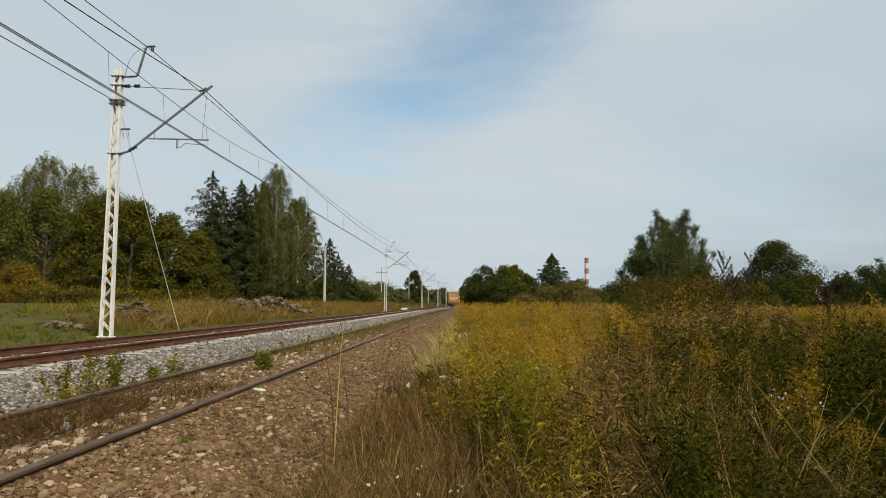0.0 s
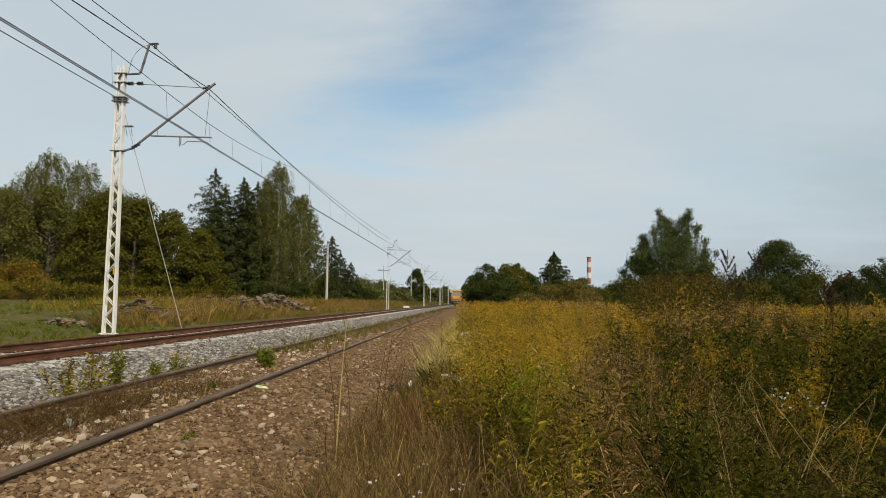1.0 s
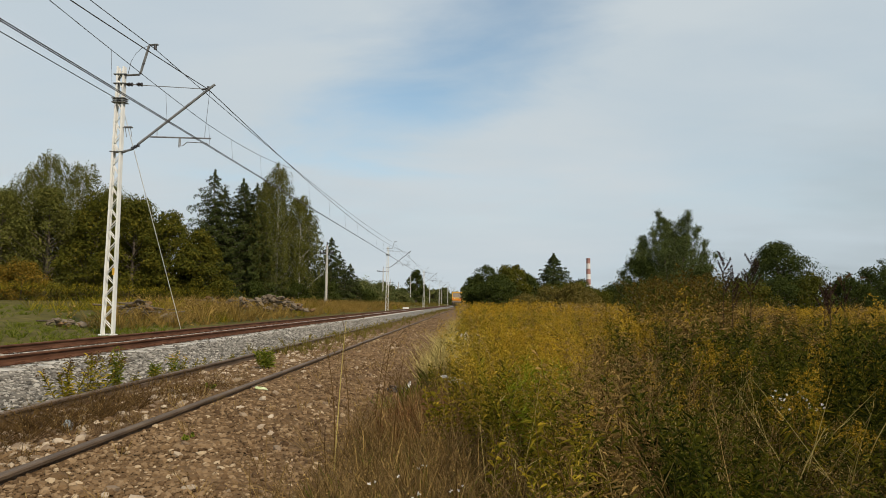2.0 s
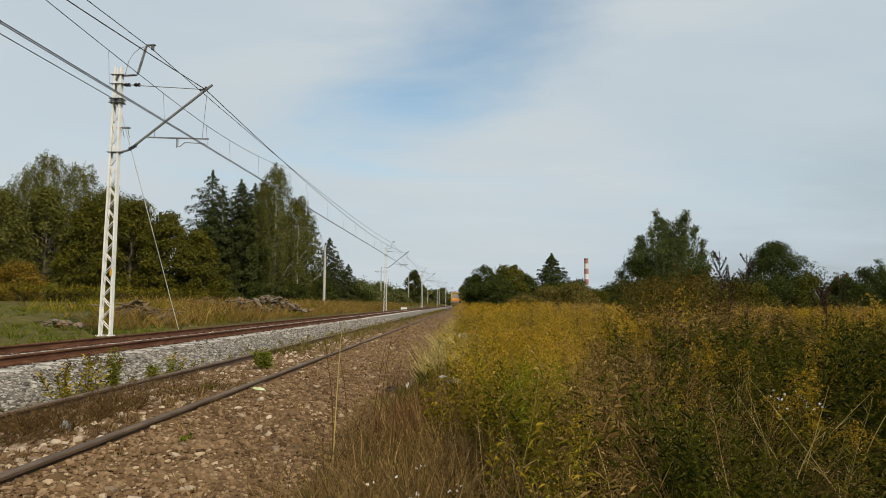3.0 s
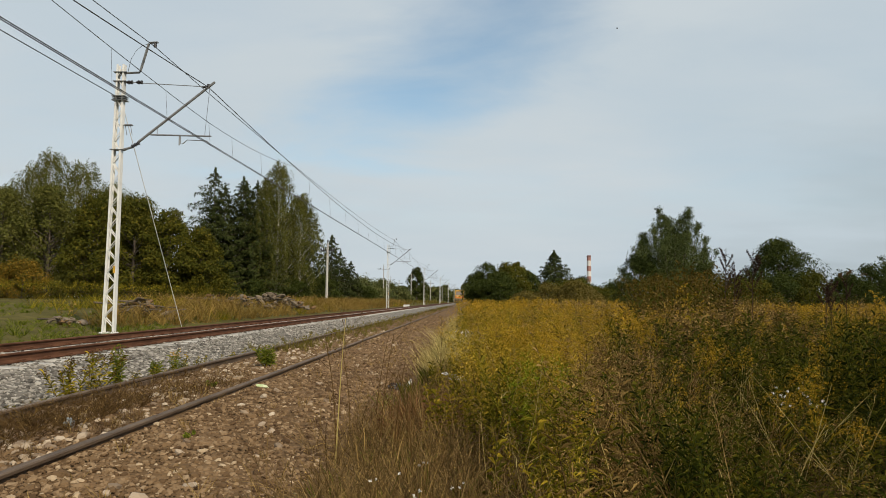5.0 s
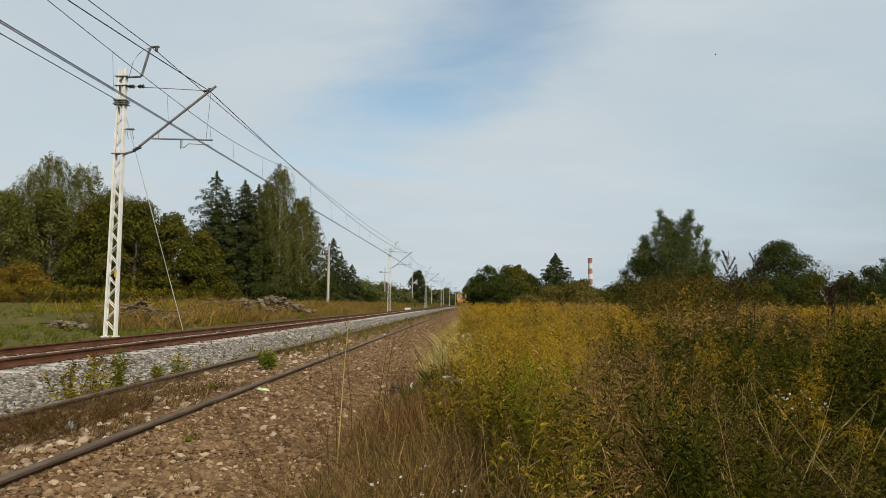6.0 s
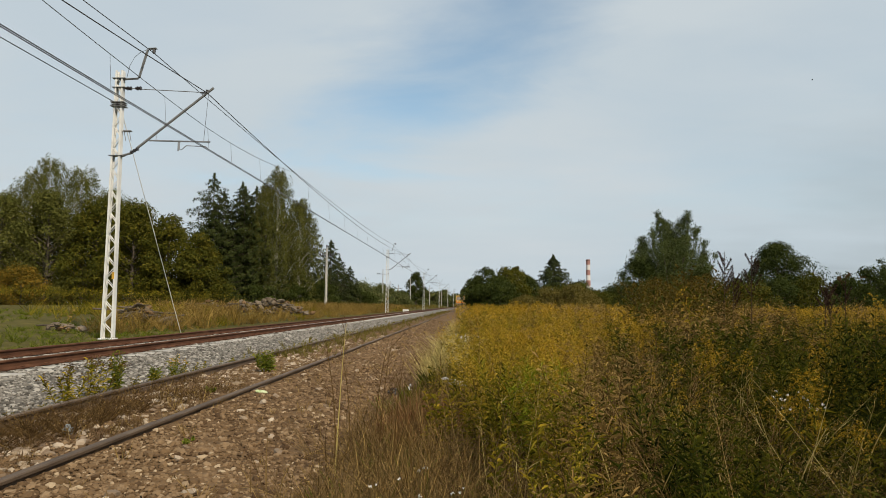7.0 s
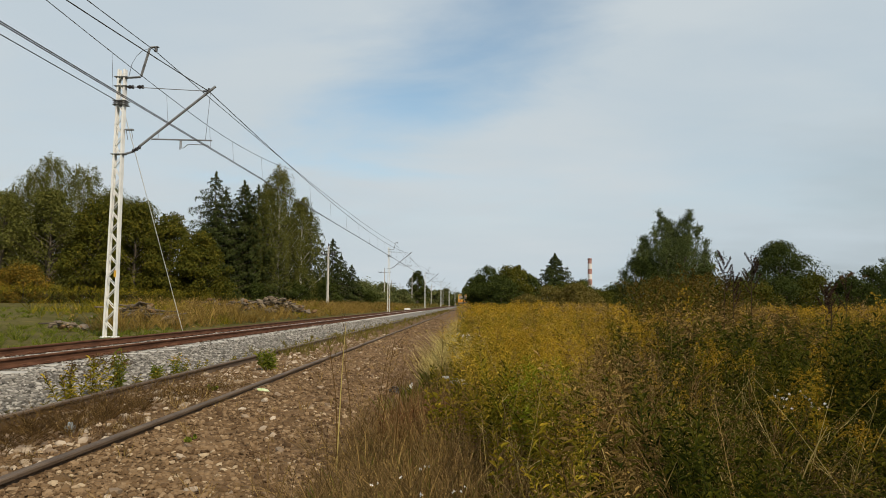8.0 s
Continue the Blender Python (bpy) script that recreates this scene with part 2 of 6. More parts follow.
M_LIME = leaf_material("lime_leaf", (0.085, 0.11, 0.007), (0.19, 0.22, 0.012), (0.30, 0.31, 0.025), patch=0.4, patch_scale=0.9, speckle=0.5)
M_GOLD = leaf_material("goldenrod_flower", (0.15, 0.100, 0.010), (0.34, 0.210, 0.017), (0.60, 0.36, 0.028), patch=0.7, patch_scale=1.6, speckle=0.35)
M_FADED = leaf_material("faded_flower", (0.040, 0.028, 0.005), (0.080, 0.056, 0.008), (0.17, 0.11, 0.015), patch=0.4, patch_scale=1.0, speckle=0.6)
M_STRAW = leaf_material("dry_straw", (0.1092, 0.063, 0.01848), (0.21, 0.1302, 0.04032), (0.3696, 0.2604, 0.0924), patch=0.25, patch_scale=0.8)
M_DRY = leaf_material("dry_stem", (0.038, 0.021, 0.008), (0.080, 0.046, 0.016), (0.15, 0.095, 0.034), patch=0.25, patch_scale=0.8)
M_DEAD = leaf_material("withered_leaf", (0.065, 0.038, 0.011), (0.21, 0.133, 0.041), (0.52, 0.355, 0.12), patch=0.35, patch_scale=1.2, speckle=0.8)
M_BRUSH = leaf_material("brown_brush", (0.060, 0.036, 0.013), (0.145, 0.092, 0.034), (0.30, 0.20, 0.080), patch=0.3, patch_scale=1.0, speckle=0.9)
M_RUSSET = leaf_material("russet_stalk", (0.060, 0.025, 0.009), (0.14, 0.064, 0.024), (0.26, 0.13, 0.055), patch=0.2)
M_GRASS = leaf_material("grass_blade", (0.0504, 0.0714, 0.00672), (0.1008, 0.126, 0.01176), (0.1848, 0.1848, 0.0252), patch=0.25, patch_scale=0.5)
M_GRASS_TAN = leaf_material("tan_grass", (0.110, 0.072, 0.016), (0.215, 0.140, 0.034), (0.34, 0.225, 0.062), patch=0.35, patch_scale=0.3)
M_BANK_FAR = leaf_material("far_bank_grass", (0.075, 0.065, 0.014), (0.14, 0.115, 0.026), (0.24, 0.175, 0.046), patch=0.6, patch_scale=0.12, speckle=0.4)
M_PALE = leaf_material("pale_grass_blade", (0.22, 0.17, 0.05), (0.38, 0.30, 0.10), (0.55, 0.46, 0.19), patch=0.2)
M_BLOOM = leaf_material("full_bloom", (0.15, 0.095, 0.008), (0.28, 0.175, 0.012), (0.42, 0.26, 0.018), patch=0.2)
M_PETAL = leaf_material("white_petal", (0.55, 0.52, 0.5), (0.7, 0.68, 0.66), (0.8, 0.8, 0.78), patch=0.0)
M_SEED = leaf_material("dark_seed", (0.042, 0.02352, 0.01008), (0.0798, 0.0462, 0.01848), (0.1344, 0.084, 0.03192))


M_DOCK = leaf_material("dock_seed", (0.016, 0.009, 0.006), (0.034, 0.019, 0.012), (0.060, 0.034, 0.020), patch=0.1, glow=0.1)
M_RUBBLE = material("weathered_rubble", [(0.3, (0.085, 0.066, 0.045)), (0.6, (0.16, 0.125, 0.09)), (0.85, (0.30, 0.25, 0.195))], 0.95, scale=2.5, detail=8, bump=0.5, bump_scale=12)


# ---- mesh helpers ----
def part(name, bm, mat, parent=None, label=""):
    me = bpy.data.meshes.new(name)
    bm.to_mesh(me)
    bm.free()
    for m in (mat if isinstance(mat, (list, tuple)) else [mat]):
        me.materials.append(m)
    ob = new(name, me)
    if parent:
        ob.parent = parent
    return tagged(ob, label)


def thing(name, label, category, m=None, group="", kind=""):
    e = new(name)
    e.empty_display_size = 0.2
    if m is not None:
        e.matrix_basis = m
    return tagged(e, label, category, group, kind)


def bm_box(bm, size, at=(0, 0, 0), m=None, bevel=0.0):
    got = bmesh.ops.create_cube(bm, size=1.0)
    vs = got["verts"]
    bmesh.ops.scale(bm, vec=size, verts=vs)
    if bevel:
        es = list({e for v in vs for e in v.link_edges})
        r = bmesh.ops.bevel(bm, geom=es, offset=bevel, segments=1, affect="EDGES")
        vs = list({v for f in r["faces"] for v in f.verts} | {v for v in vs if v.is_valid})
    bmesh.ops.transform(bm, matrix=Matrix.Translation(at) @ (m or Matrix()), verts=vs)
    return vs


def bm_rod(bm, a, b, r, r2=None, seg=6):
    a, b = Vector(a), Vector(b)
    d = b - a
    got = bmesh.ops.create_cone(bm, cap_ends=True, segments=seg, radius1=r, radius2=r if r2 is None else r2, depth=d.length)
    q = d.to_track_quat("Z", "Y").to_matrix().to_4x4()
    bmesh.ops.transform(bm, matrix=Matrix.Translation((a + b) / 2) @ q, verts=got["verts"])
    return got["verts"]


def rod(name, a, b, r, mat, parent=None, r2=None, seg=6, label=""):
    bm = bmesh.new()
    bm_rod(bm, a, b, r, r2, seg)
    return part(name, bm, mat, parent, label)


def tube(name, pts, r, mat, parent=None, seg=5, label=""):
    bm = bmesh.new()
    rings = []
    pts = [Vector(p) for p in pts]
    for i, p in enumerate(pts):
        d = (pts[min(i + 1, len(pts) - 1)] - pts[max(i - 1, 0)]).normalized()
        u = d.cross(Vector((0, 0, 1)) if abs(d.z) < 0.9 else Vector((1, 0, 0))).normalized()
        v = u.cross(d)
        rings.append([bm.verts.new(p + r * (math.cos(k * math.tau / seg) * u + math.sin(k * math.tau / seg) * v)) for k in range(seg)])
    for a, b in zip(rings, rings[1:]):
        for k in range(seg):
            bm.faces.new((a[k], a[(k + 1) % seg], b[(k + 1) % seg], b[k]))
    bm.faces.new(rings[0][::-1])
    bm.faces.new(rings[-1])
    return part(name, bm, mat, parent, label)


def tri_mesh(name, V, F, MI, mats, parent=None):
    """A mesh of triangles from arrays."""
    me = bpy.data.meshes.new(name)
    me.vertices.add(len(V))
    me.vertices.foreach_set("co", np.ascontiguousarray(V, dtype=np.float32).ravel())
    me.loops.add(len(F) * 3)
    me.loops.foreach_set("vertex_index", np.ascontiguousarray(F, dtype=np.int32).ravel())
    me.polygons.add(len(F))
    me.polygons.foreach_set("loop_start", np.arange(0, len(F) * 3, 3, dtype=np.int32))
    for m in mats:
        me.materials.append(m)
    me.polygons.foreach_set("material_index", np.ascontiguousarray(MI, dtype=np.int32))
    me.polygons.foreach_set("use_smooth", np.zeros(len(F), dtype=bool))
    me.update(calc_edges=True)
    ob = new(name, me)
    if parent:
        ob.parent = parent
    return ob


class Soup:
    """Collects triangles."""

    def __init__(self):
        self.V, self.F, self.M, self.n = [], [], [], 0

    def add(self, V, F, mi=0):
        V, F = np.asarray(V, float), np.asarray(F, int)
        self.V.append(V); self.F.append(F + self.n)
        self.M.append(np.full(len(F), mi) if np.isscalar(mi) else np.asarray(mi))
        self.n += len(V)

    def arrays(self):
        return np.concatenate(self.V), np.concatenate(self.F), np.concatenate(self.M)

    def blade(self, base, tip, width, sag=0.0, mi=0, seg=2, side=None):
        """A narrow leaf that bends: seg lengths, pointed at the tip."""
        base, tip = np.asarray(base, float), np.asarray(tip, float)
        d = tip - base
        if side is None:
            side = np.cross(d, RNG.normal(size=3))
        side = side / (np.linalg.norm(side) + 1e-9) * width / 2
        V = []
        for i in range(seg):
            f = i / seg
            c = base + d * f + np.array([0, 0, sag * 4 * f * (1 - f)])
            w = 1.0 if i else 0.5
            V += [c - side * w, c + side * w]
        V.append(tip)
        F = []
        for i in range(seg - 1):
            a = 2 * i
            F += [(a, a + 1, a + 3), (a, a + 3, a + 2)]
        F.append((2 * seg - 2, 2 * seg - 1, 2 * seg))
        self.add(V, F, mi)

    def stem(self, pts, r0, r1, mi=0):
        """A three-sided stalk along points."""
        pts = np.asarray(pts, float)
        n = len(pts)
        V = []
        for i, p in enumerate(pts):
            r = r0 + (r1 - r0) * i / (n - 1)
            for k in range(3):
                V.append(p + r * np.array([math.cos(k * 2.094), math.sin(k * 2.094), 0]))
        F = []
        for i in range(n - 1):
            for k in range(3):
                a, b = 3 * i + k, 3 * i + (k + 1) % 3
                F += [(a, b, b + 3), (a, b + 3, a + 3)]
        self.add(V, F, mi)

    def flecks(self, centres, size, mi=0):
        """A small pointed scale at each centre."""
        c = np.asarray(centres, float)
        n = len(c)
        u = RNG.normal(size=(n, 3)); u /= np.linalg.norm(u, axis=1, keepdims=True)
        v = np.cross(u, RNG.normal(size=(n, 3))); v /= np.linalg.norm(v, axis=1, keepdims=True)
        s = size * RNG.uniform(0.6, 1.3, (n, 1))
        V = np.stack([c - u * s * 0.7 - v * s * 0.55, c - u * s * 0.7 + v * s * 0.55, c + u * s], 1).reshape(-1, 3)
        self.add(V, np.arange(n * 3).reshape(-1, 3), mi)

    def leaf(self, base, tip, width, droop=0.0, mi=0):
        """A lance-shaped leaf, widest in the middle, folded a little along its rib."""
        base, tip = np.asarray(base, float), np.asarray(tip, float)
        d = tip - base
        side = np.cross(d, [RNG.normal(0, 0.35), RNG.normal(0, 0.35), 1.0])
        side = side / (np.linalg.norm(side) + 1e-9) * width / 2
        m = base + d * 0.45 + [0, 0, droop]
        self.add([base, m - side, tip, m + side], [(0, 1, 2), (0, 2, 3)], mi)


RNG = np.random.default_rng(7)


def spread(templates, pick, pos, yaw, size, lean=0.12):
    """Copies of the templates, joined: turned, leant and scaled, into arrays."""
    Vs, Fs, Ms, off = [], [], [], 0
    for k, (V, F, M) in enumerate(templates):
        idx = np.nonzero(pick == k)[0]
        if not len(idx):
            continue
        c, s = np.cos(yaw[idx]), np.sin(yaw[idx])
        sz = size[idx]
        P = np.empty((len(idx), len(V), 3))
        P[:, :, 0] = (V[None, :, 0] * c[:, None] - V[None, :, 1] * s[:, None]) * sz[:, None]
        P[:, :, 1] = (V[None, :, 0] * s[:, None] + V[None, :, 1] * c[:, None]) * sz[:, None]
        P[:, :, 2] = V[None, :, 2] * sz[:, None]
        ln = RNG.normal(0, lean, (len(idx), 2))
        P[:, :, 0] += P[:, :, 2] * ln[:, :1]
        P[:, :, 1] += P[:, :, 2] * ln[:, 1:]
        P += pos[idx][:, None, :]
        Fk = F[None] + (np.arange(len(idx)) * len(V))[:, None, None] + off
        Vs.append(P.reshape(-1, 3)); Fs.append(Fk.reshape(-1, 3)); Ms.append(np.tile(M, len(idx)))
        off += len(idx) * len(V)
    return np.concatenate(Vs), np.concatenate(Fs), np.concatenate(Ms)


# ---- ground ----
def bend_new(y):
    """How far the new line swings to the right."""
    return 4.5e-5 * max(0.0, y - 120) ** 2


def bend_old(y):
    return 1.1e-4 * max(0.0, y - 120) ** 2


PROFILE_X = [-3000, -60, -30, -22, -17, -14, -12, -10.6, -9.9, -9.2, -8.9, -6.2, -5.9, -4.75, -4.5, -4.1, -3.0, -2.6, -2.2, -1.0, 0.0, 3.0, 60, 3000]
PROFILE_Z = [0.9, 0.95, 0.9, 0.65, 0.38, 0.2, 0.08, 0.0, -0.02, 0.045, 0.066, 0.066, 0.04, -0.11, -0.10, -0.050, -0.030, -0.020, -0.045, -0.12, -0.14, -0.12, -0.10, -0.2]


def ground_z(x, y):
    z = np.interp(x, PROFILE_X, PROFILE_Z)
    # the bank beside the wood begins past the grass plot
    z = z + 0.34 * np.clip((np.asarray(y) - 22) / 7, 0, 1) * np.interp(x, [-24, -18, -14.5, -13.0, -11.4], [0, 0.45, 0.9, 1, 0])
    return z + 0.03 * np.sin(x * 1.7 + y * 0.9) * np.sin(y * 0.63 - x * 0.4) * np.clip((np.abs(np.asarray(x) + 6.5) - 3.5) / 3, 0.15, 1)


def build_ground():
    xs = np.unique(np.concatenate([PROFILE_X, np.linspace(-60, -12, 25), np.linspace(-12, 6, 61), np.linspace(6, 60, 28), [-1500, -600, -250, -120, 120, 250, 600, 1500]]))
    ys = np.unique(np.concatenate([np.linspace(-30, 0, 16), np.linspace(0, 14, 57), np.linspace(14, 40, 41), np.linspace(40, 140, 51), np.linspace(140, 320, 37), [-3000, -1000, -300, -100, 400, 550, 800, 1200, 1800, 2600, 3600]]))
    X, Y = np.meshgrid(xs, ys)
    Z = ground_z(X, Y)
    Z += np.where((np.abs(X) < 12) & (Y < 40), RNG.normal(0, 0.006, X.shape), 0)
    V = np.stack([X, Y, Z], -1).reshape(-1, 3)
    nx, ny = len(xs), len(ys)
    i, j = np.meshgrid(np.arange(nx - 1), np.arange(ny - 1))
    a = (j * nx + i).ravel()
    F = np.concatenate([np.stack([a, a + 1, a + nx + 1], 1), np.stack([a, a + nx + 1, a + nx], 1)])
    cx = V[F].mean(1)
    bend = 4.5e-5 * np.maximum(0, cx[:, 1] - 120) ** 2
    xx = cx[:, 0] - bend
    MI = np.where((xx > -9.6) & (xx < -4.75), 1, np.where((xx > -4.75) & (xx < -0.6), 0, 2))
    ob = tri_mesh("ground", V, F, MI, [M_EARTH, M_BALLAST, M_FIELD_SOIL])
    return tagged(ob, "brown earth track bed and weedy field ground", "ground", kind="structure")


GROUND = build_ground()

# ---- rails ----
RAIL = [(-0.062, 0.0), (0.062, 0.0), (0.062, 0.012), (0.016, 0.032), (0.009, 0.05), (0.009, 0.108), (0.034, 0.122), (0.036, 0.142), (0.028, 0.150), (-0.028, 0.150), (-0.036, 0.142), (-0.034, 0.122), (-0.009, 0.108), (-0.009, 0.05), (-0.016, 0.032), (-0.062, 0.012)]


def rail(name, x, top, bend, ys, mat, label, group):
    bm = bmesh.new()
    rings = []
    for y in ys:
        rings.append([bm.verts.new((x + bend(y) + px, y, top - 0.15 + pz)) for px, pz in RAIL])
    n = len(RAIL)
    for a, b in zip(rings, rings[1:]):
        for k in range(n):
            bm.faces.new((a[k], b[k], b[(k + 1) % n], a[(k + 1) % n]))
    bm.faces.new(rings[0])
    bm.faces.new(rings[-1][::-1])
    ob = part(name, bm, mat)
    return tagged(ob, label, "rail", group)


NEW_X, NEW_TOP, OLD_X, OLD_TOP = -7.62, 0.235, -3.54, 0.035
RAIL_YS = [-40, 0, 20, 60, 120] + [140 + 20 * i for i in range(20)]
NEW_RAILS, OLD_RAILS = [], []
for dx in (-0.7535, 0.7535):
    NEW_RAILS.append(rail("rail", NEW_X + dx, NEW_TOP, bend_new, RAIL_YS, M_RUST, "rust-red steel rail on new concrete sleepers", "rails of the new line"))
    OLD_RAILS.append(rail("rail", OLD_X + dx, OLD_TOP, bend_old, RAIL_YS[:16], M_OLD_RAIL, "dull brown worn rail sunk in stones and weeds", "rails of the old line"))


def sleeper_mesh():
    bm = bmesh.new()
    bm_box(bm, (2.6, 0.26, 0.2), (0, 0, 0), bevel=0.03)
    for s in (-1, 1):
        for v in bm.verts:
            if abs(v.co.x) < 0.5 and v.co.z > 0:
                v.co.z -= 0.04
    me = bpy.data.meshes.new("sleeper")
    bm.to_mesh(me); bm.free()
    me.materials.append(M_CONCRETE)
    return me


def build_sleepers():
    me = sleeper_mesh()
    for i in range(150):
        y = 5.6 + 0.6 * i
        ob = new("sleeper", me)
        ob.matrix_basis = pose(NEW_X + bend_new(y), y, NEW_TOP - 0.15 - 0.105)
        tagged(ob, "pale grey concrete sleeper half buried in ballast", "sleeper", "sleepers of the new line")


build_sleepers()


def build_fastenings():
    bm = bmesh.new()
    bm_box(bm, (0.11, 0.09, 0.025), (0.10, 0, -0.132), bevel=0.006)
    bm_rod(bm, (0.075, -0.03, -0.115), (0.14, 0.03, -0.10), 0.011, seg=5)
    clip = bpy.data.meshes.new("rail_clip")
    bm.to_mesh(clip); bm.free()
    clip.materials.append(M_RUST)
    bm = bmesh.new()
    bm_box(bm, (0.026, 0.6, 0.085), (0.03, 0, -0.085), bevel=0.006)
    for k in (-0.22, -0.08, 0.08, 0.22):
        bm_rod(bm, (0.035, k, -0.085), (0.065, k, -0.085), 0.016, seg=6)
    plate = bpy.data.meshes.new("fishplate")
    bm.to_mesh(plate); bm.free()
    plate.materials.append(M_OLD_RAIL)
    for k, r in enumerate(NEW_RAILS):
        x = NEW_X + (-0.7535, 0.7535)[k]
        for i in range(60):
            for s in (0, 180):
                c = new("rail_clip", clip)
                c.parent = r
                c.matrix_basis = pose(x, 8.6 + 0.6 * i, NEW_TOP, 0, 0, s)
    for k, r in enumerate(OLD_RAILS):
        x = OLD_X + (-0.7535, 0.7535)[k]
        for y in (8.7, 23.7, 38.7):
            c = new("fishplate", plate)
            c.parent = r
            c.matrix_basis = pose(x, y, OLD_TOP)


build_fastenings()


# ---- stones ----
PHI = 1.618
ICO_V = np.array([(-1, PHI, 0), (1, PHI, 0), (-1, -PHI, 0), (1, -PHI, 0), (0, -1, PHI), (0, 1, PHI), (0, -1, -PHI), (0, 1, -PHI), (PHI, 0, -1), (PHI, 0, 1), (-PHI, 0, -1), (-PHI, 0, 1)]) / 3.4
ICO_F = np.array([(0, 11, 5), (0, 5, 1), (0, 1, 7), (0, 7, 10), (0, 10, 11), (1, 5, 9), (5, 11, 4), (11, 10, 2), (10, 7, 6), (7, 1, 8), (3, 9, 4), (3, 4, 2), (3, 2, 6), (3, 6, 8), (3, 8, 9), (4, 9, 5), (2, 4, 11), (6, 2, 10), (8, 6, 7), (9, 8, 1)])


def stone_templates(n, flat=0.7, sunk=False):
    """Broken lumps with worn corners; sunk ones have no underside."""
    out = []
    for k in range(n):
        V = ICO_V @ np.array(Euler(RNG.uniform(-3, 3, 3)).to_matrix()).T
        V = np.sign(V) * np.abs(V) ** RNG.uniform(0.6, 0.95) * RNG.uniform(0.75, 1.2, V.shape)
        V = V * [RNG.uniform(0.9, 1.3), RNG.uniform(0.7, 1.0), flat * RNG.uniform(0.8, 1.2)]
        V = V @ np.array(Euler((RNG.uniform(-0.5, 0.5), RNG.uniform(-0.5, 0.5), 0)).to_matrix()).T
        F = ICO_F[V[ICO_F][:, :, 2].mean(1) > -0.06] if sunk else ICO_F
        out.append((V, F, np.zeros(len(F), int)))
    return out


def scatter_stones(name, label, mat, n, xr, yr, size, sink=0.25, power=1.0, between=False):
    t = stone_templates(8, sunk=True)
    x = RNG.uniform(*xr, n)
    y = yr[0] + (yr[1] - yr[0]) * RNG.uniform(0, 1, n) ** power
    if between:      # leave the sleepers' tops bare
        k = np.abs((y - 5.6 + 0.3) % 0.6 - 0.3) > 0.14
        x, y, n = x[k], y[k], int(k.sum())
    s = RNG.lognormal(math.log(size), 0.35, n)
    pos = np.stack([x, y, ground_z(x, y) + s * (0.5 - sink) * 0.7], 1)
    V, F, M = spread(t, RNG.integers(0, 8, n), pos, RNG.uniform(0, 6.28, n), s, 0.3)
    return tagged(tri_mesh(name, V, F, M, [mat]), label, "stones", kind="stuff")


scatter_stones("ballast_stones", "grey crushed stone ballast on the new track's shoulder", M_STONE_GREY, 16500, (-6.26, -4.66), (5.5, 46), 0.033, power=1.9, sink=0.3)
scatter_stones("ballast_stones", "grey crushed stone ballast between the new rails", M_STONE_GREY, 7000, (-8.9, -6.26), (8, 40), 0.036, power=1.6, sink=0.3, between=True)
scatter_stones("path_stones", "brown crushed stones on the bare path", M_STONE_PATH, 17500, (-2.74, -0.5), (3.2, 19), 0.0225, power=1.9, sink=0.40)

scatter_stones("path_stones", "brown crushed stones along the far path", M_STONE_PATH, 5000, (-2.74, -0.6), (17, 48), 0.036, power=1.4, sink=0.4)


def loose_stones():
    """Single pale stones that lie in the old track, each an object on the ground."""
    shapes = []
    for V, F, M in stone_templates(8):
        ob = tri_mesh("stone", V, F, M, [M_STONE_SINGLE])
        shapes.append(ob.data)
        bpy.data.objects.remove(ob)
    for i in range(300):
        x, y = RNG.uniform(-4.15, -3.25), 3.6 + 16 * RNG.uniform(0, 1) ** 1.5
        if i % 5 == 0:
            x = RNG.uniform(-2.6, -1.2)
        elif i % 5 < 3 and i < 150:
            x, y = RNG.uniform(-4.0, -3.05), RNG.uniform(3.9, 5.4)
        s = min(0.07, float(RNG.lognormal(math.log(0.046), 0.35)))
        o = new("stone", shapes[i % 8])
        o.parent = GROUND
        o.matrix_basis = pose(x, y, float(ground_z(x, y)) + s * 0.12, RNG.uniform(-30, 30), RNG.uniform(-30, 30), RNG.uniform(0, 360)) @ Matrix.Diagonal((s * 1.15, s, s, 1))


loose_stones()
scatter_stones("bed_stones", "brown small stones between the old rails", M_STONE_PATH, 6500, (-4.2, -2.85), (3.5, 26), 0.022, power=1.8, sink=0.38)
scatter_stones("bed_stones", "cream broken stones strewn between the old rails", M_STONE_PALE, 1000, (-4.15, -2.9), (3.6, 24), 0.036, power=1.3, sink=0.36)


# ---- overhead line ----
POLE_X = -10.5
POLE_YS = [-46.5, 18.9, 81.5, 140.0, 200.0, 260.0, 322.0, 384.0]
POLE_XS = [-10.5, -10.5, -10.1, -9.55, -9.1, -9.1, -9.1, -9.1]
WIRE_X, WIRE_Z, MESS_Z, MESS_MID = -7.75, 5.66, 7.38, 6.62


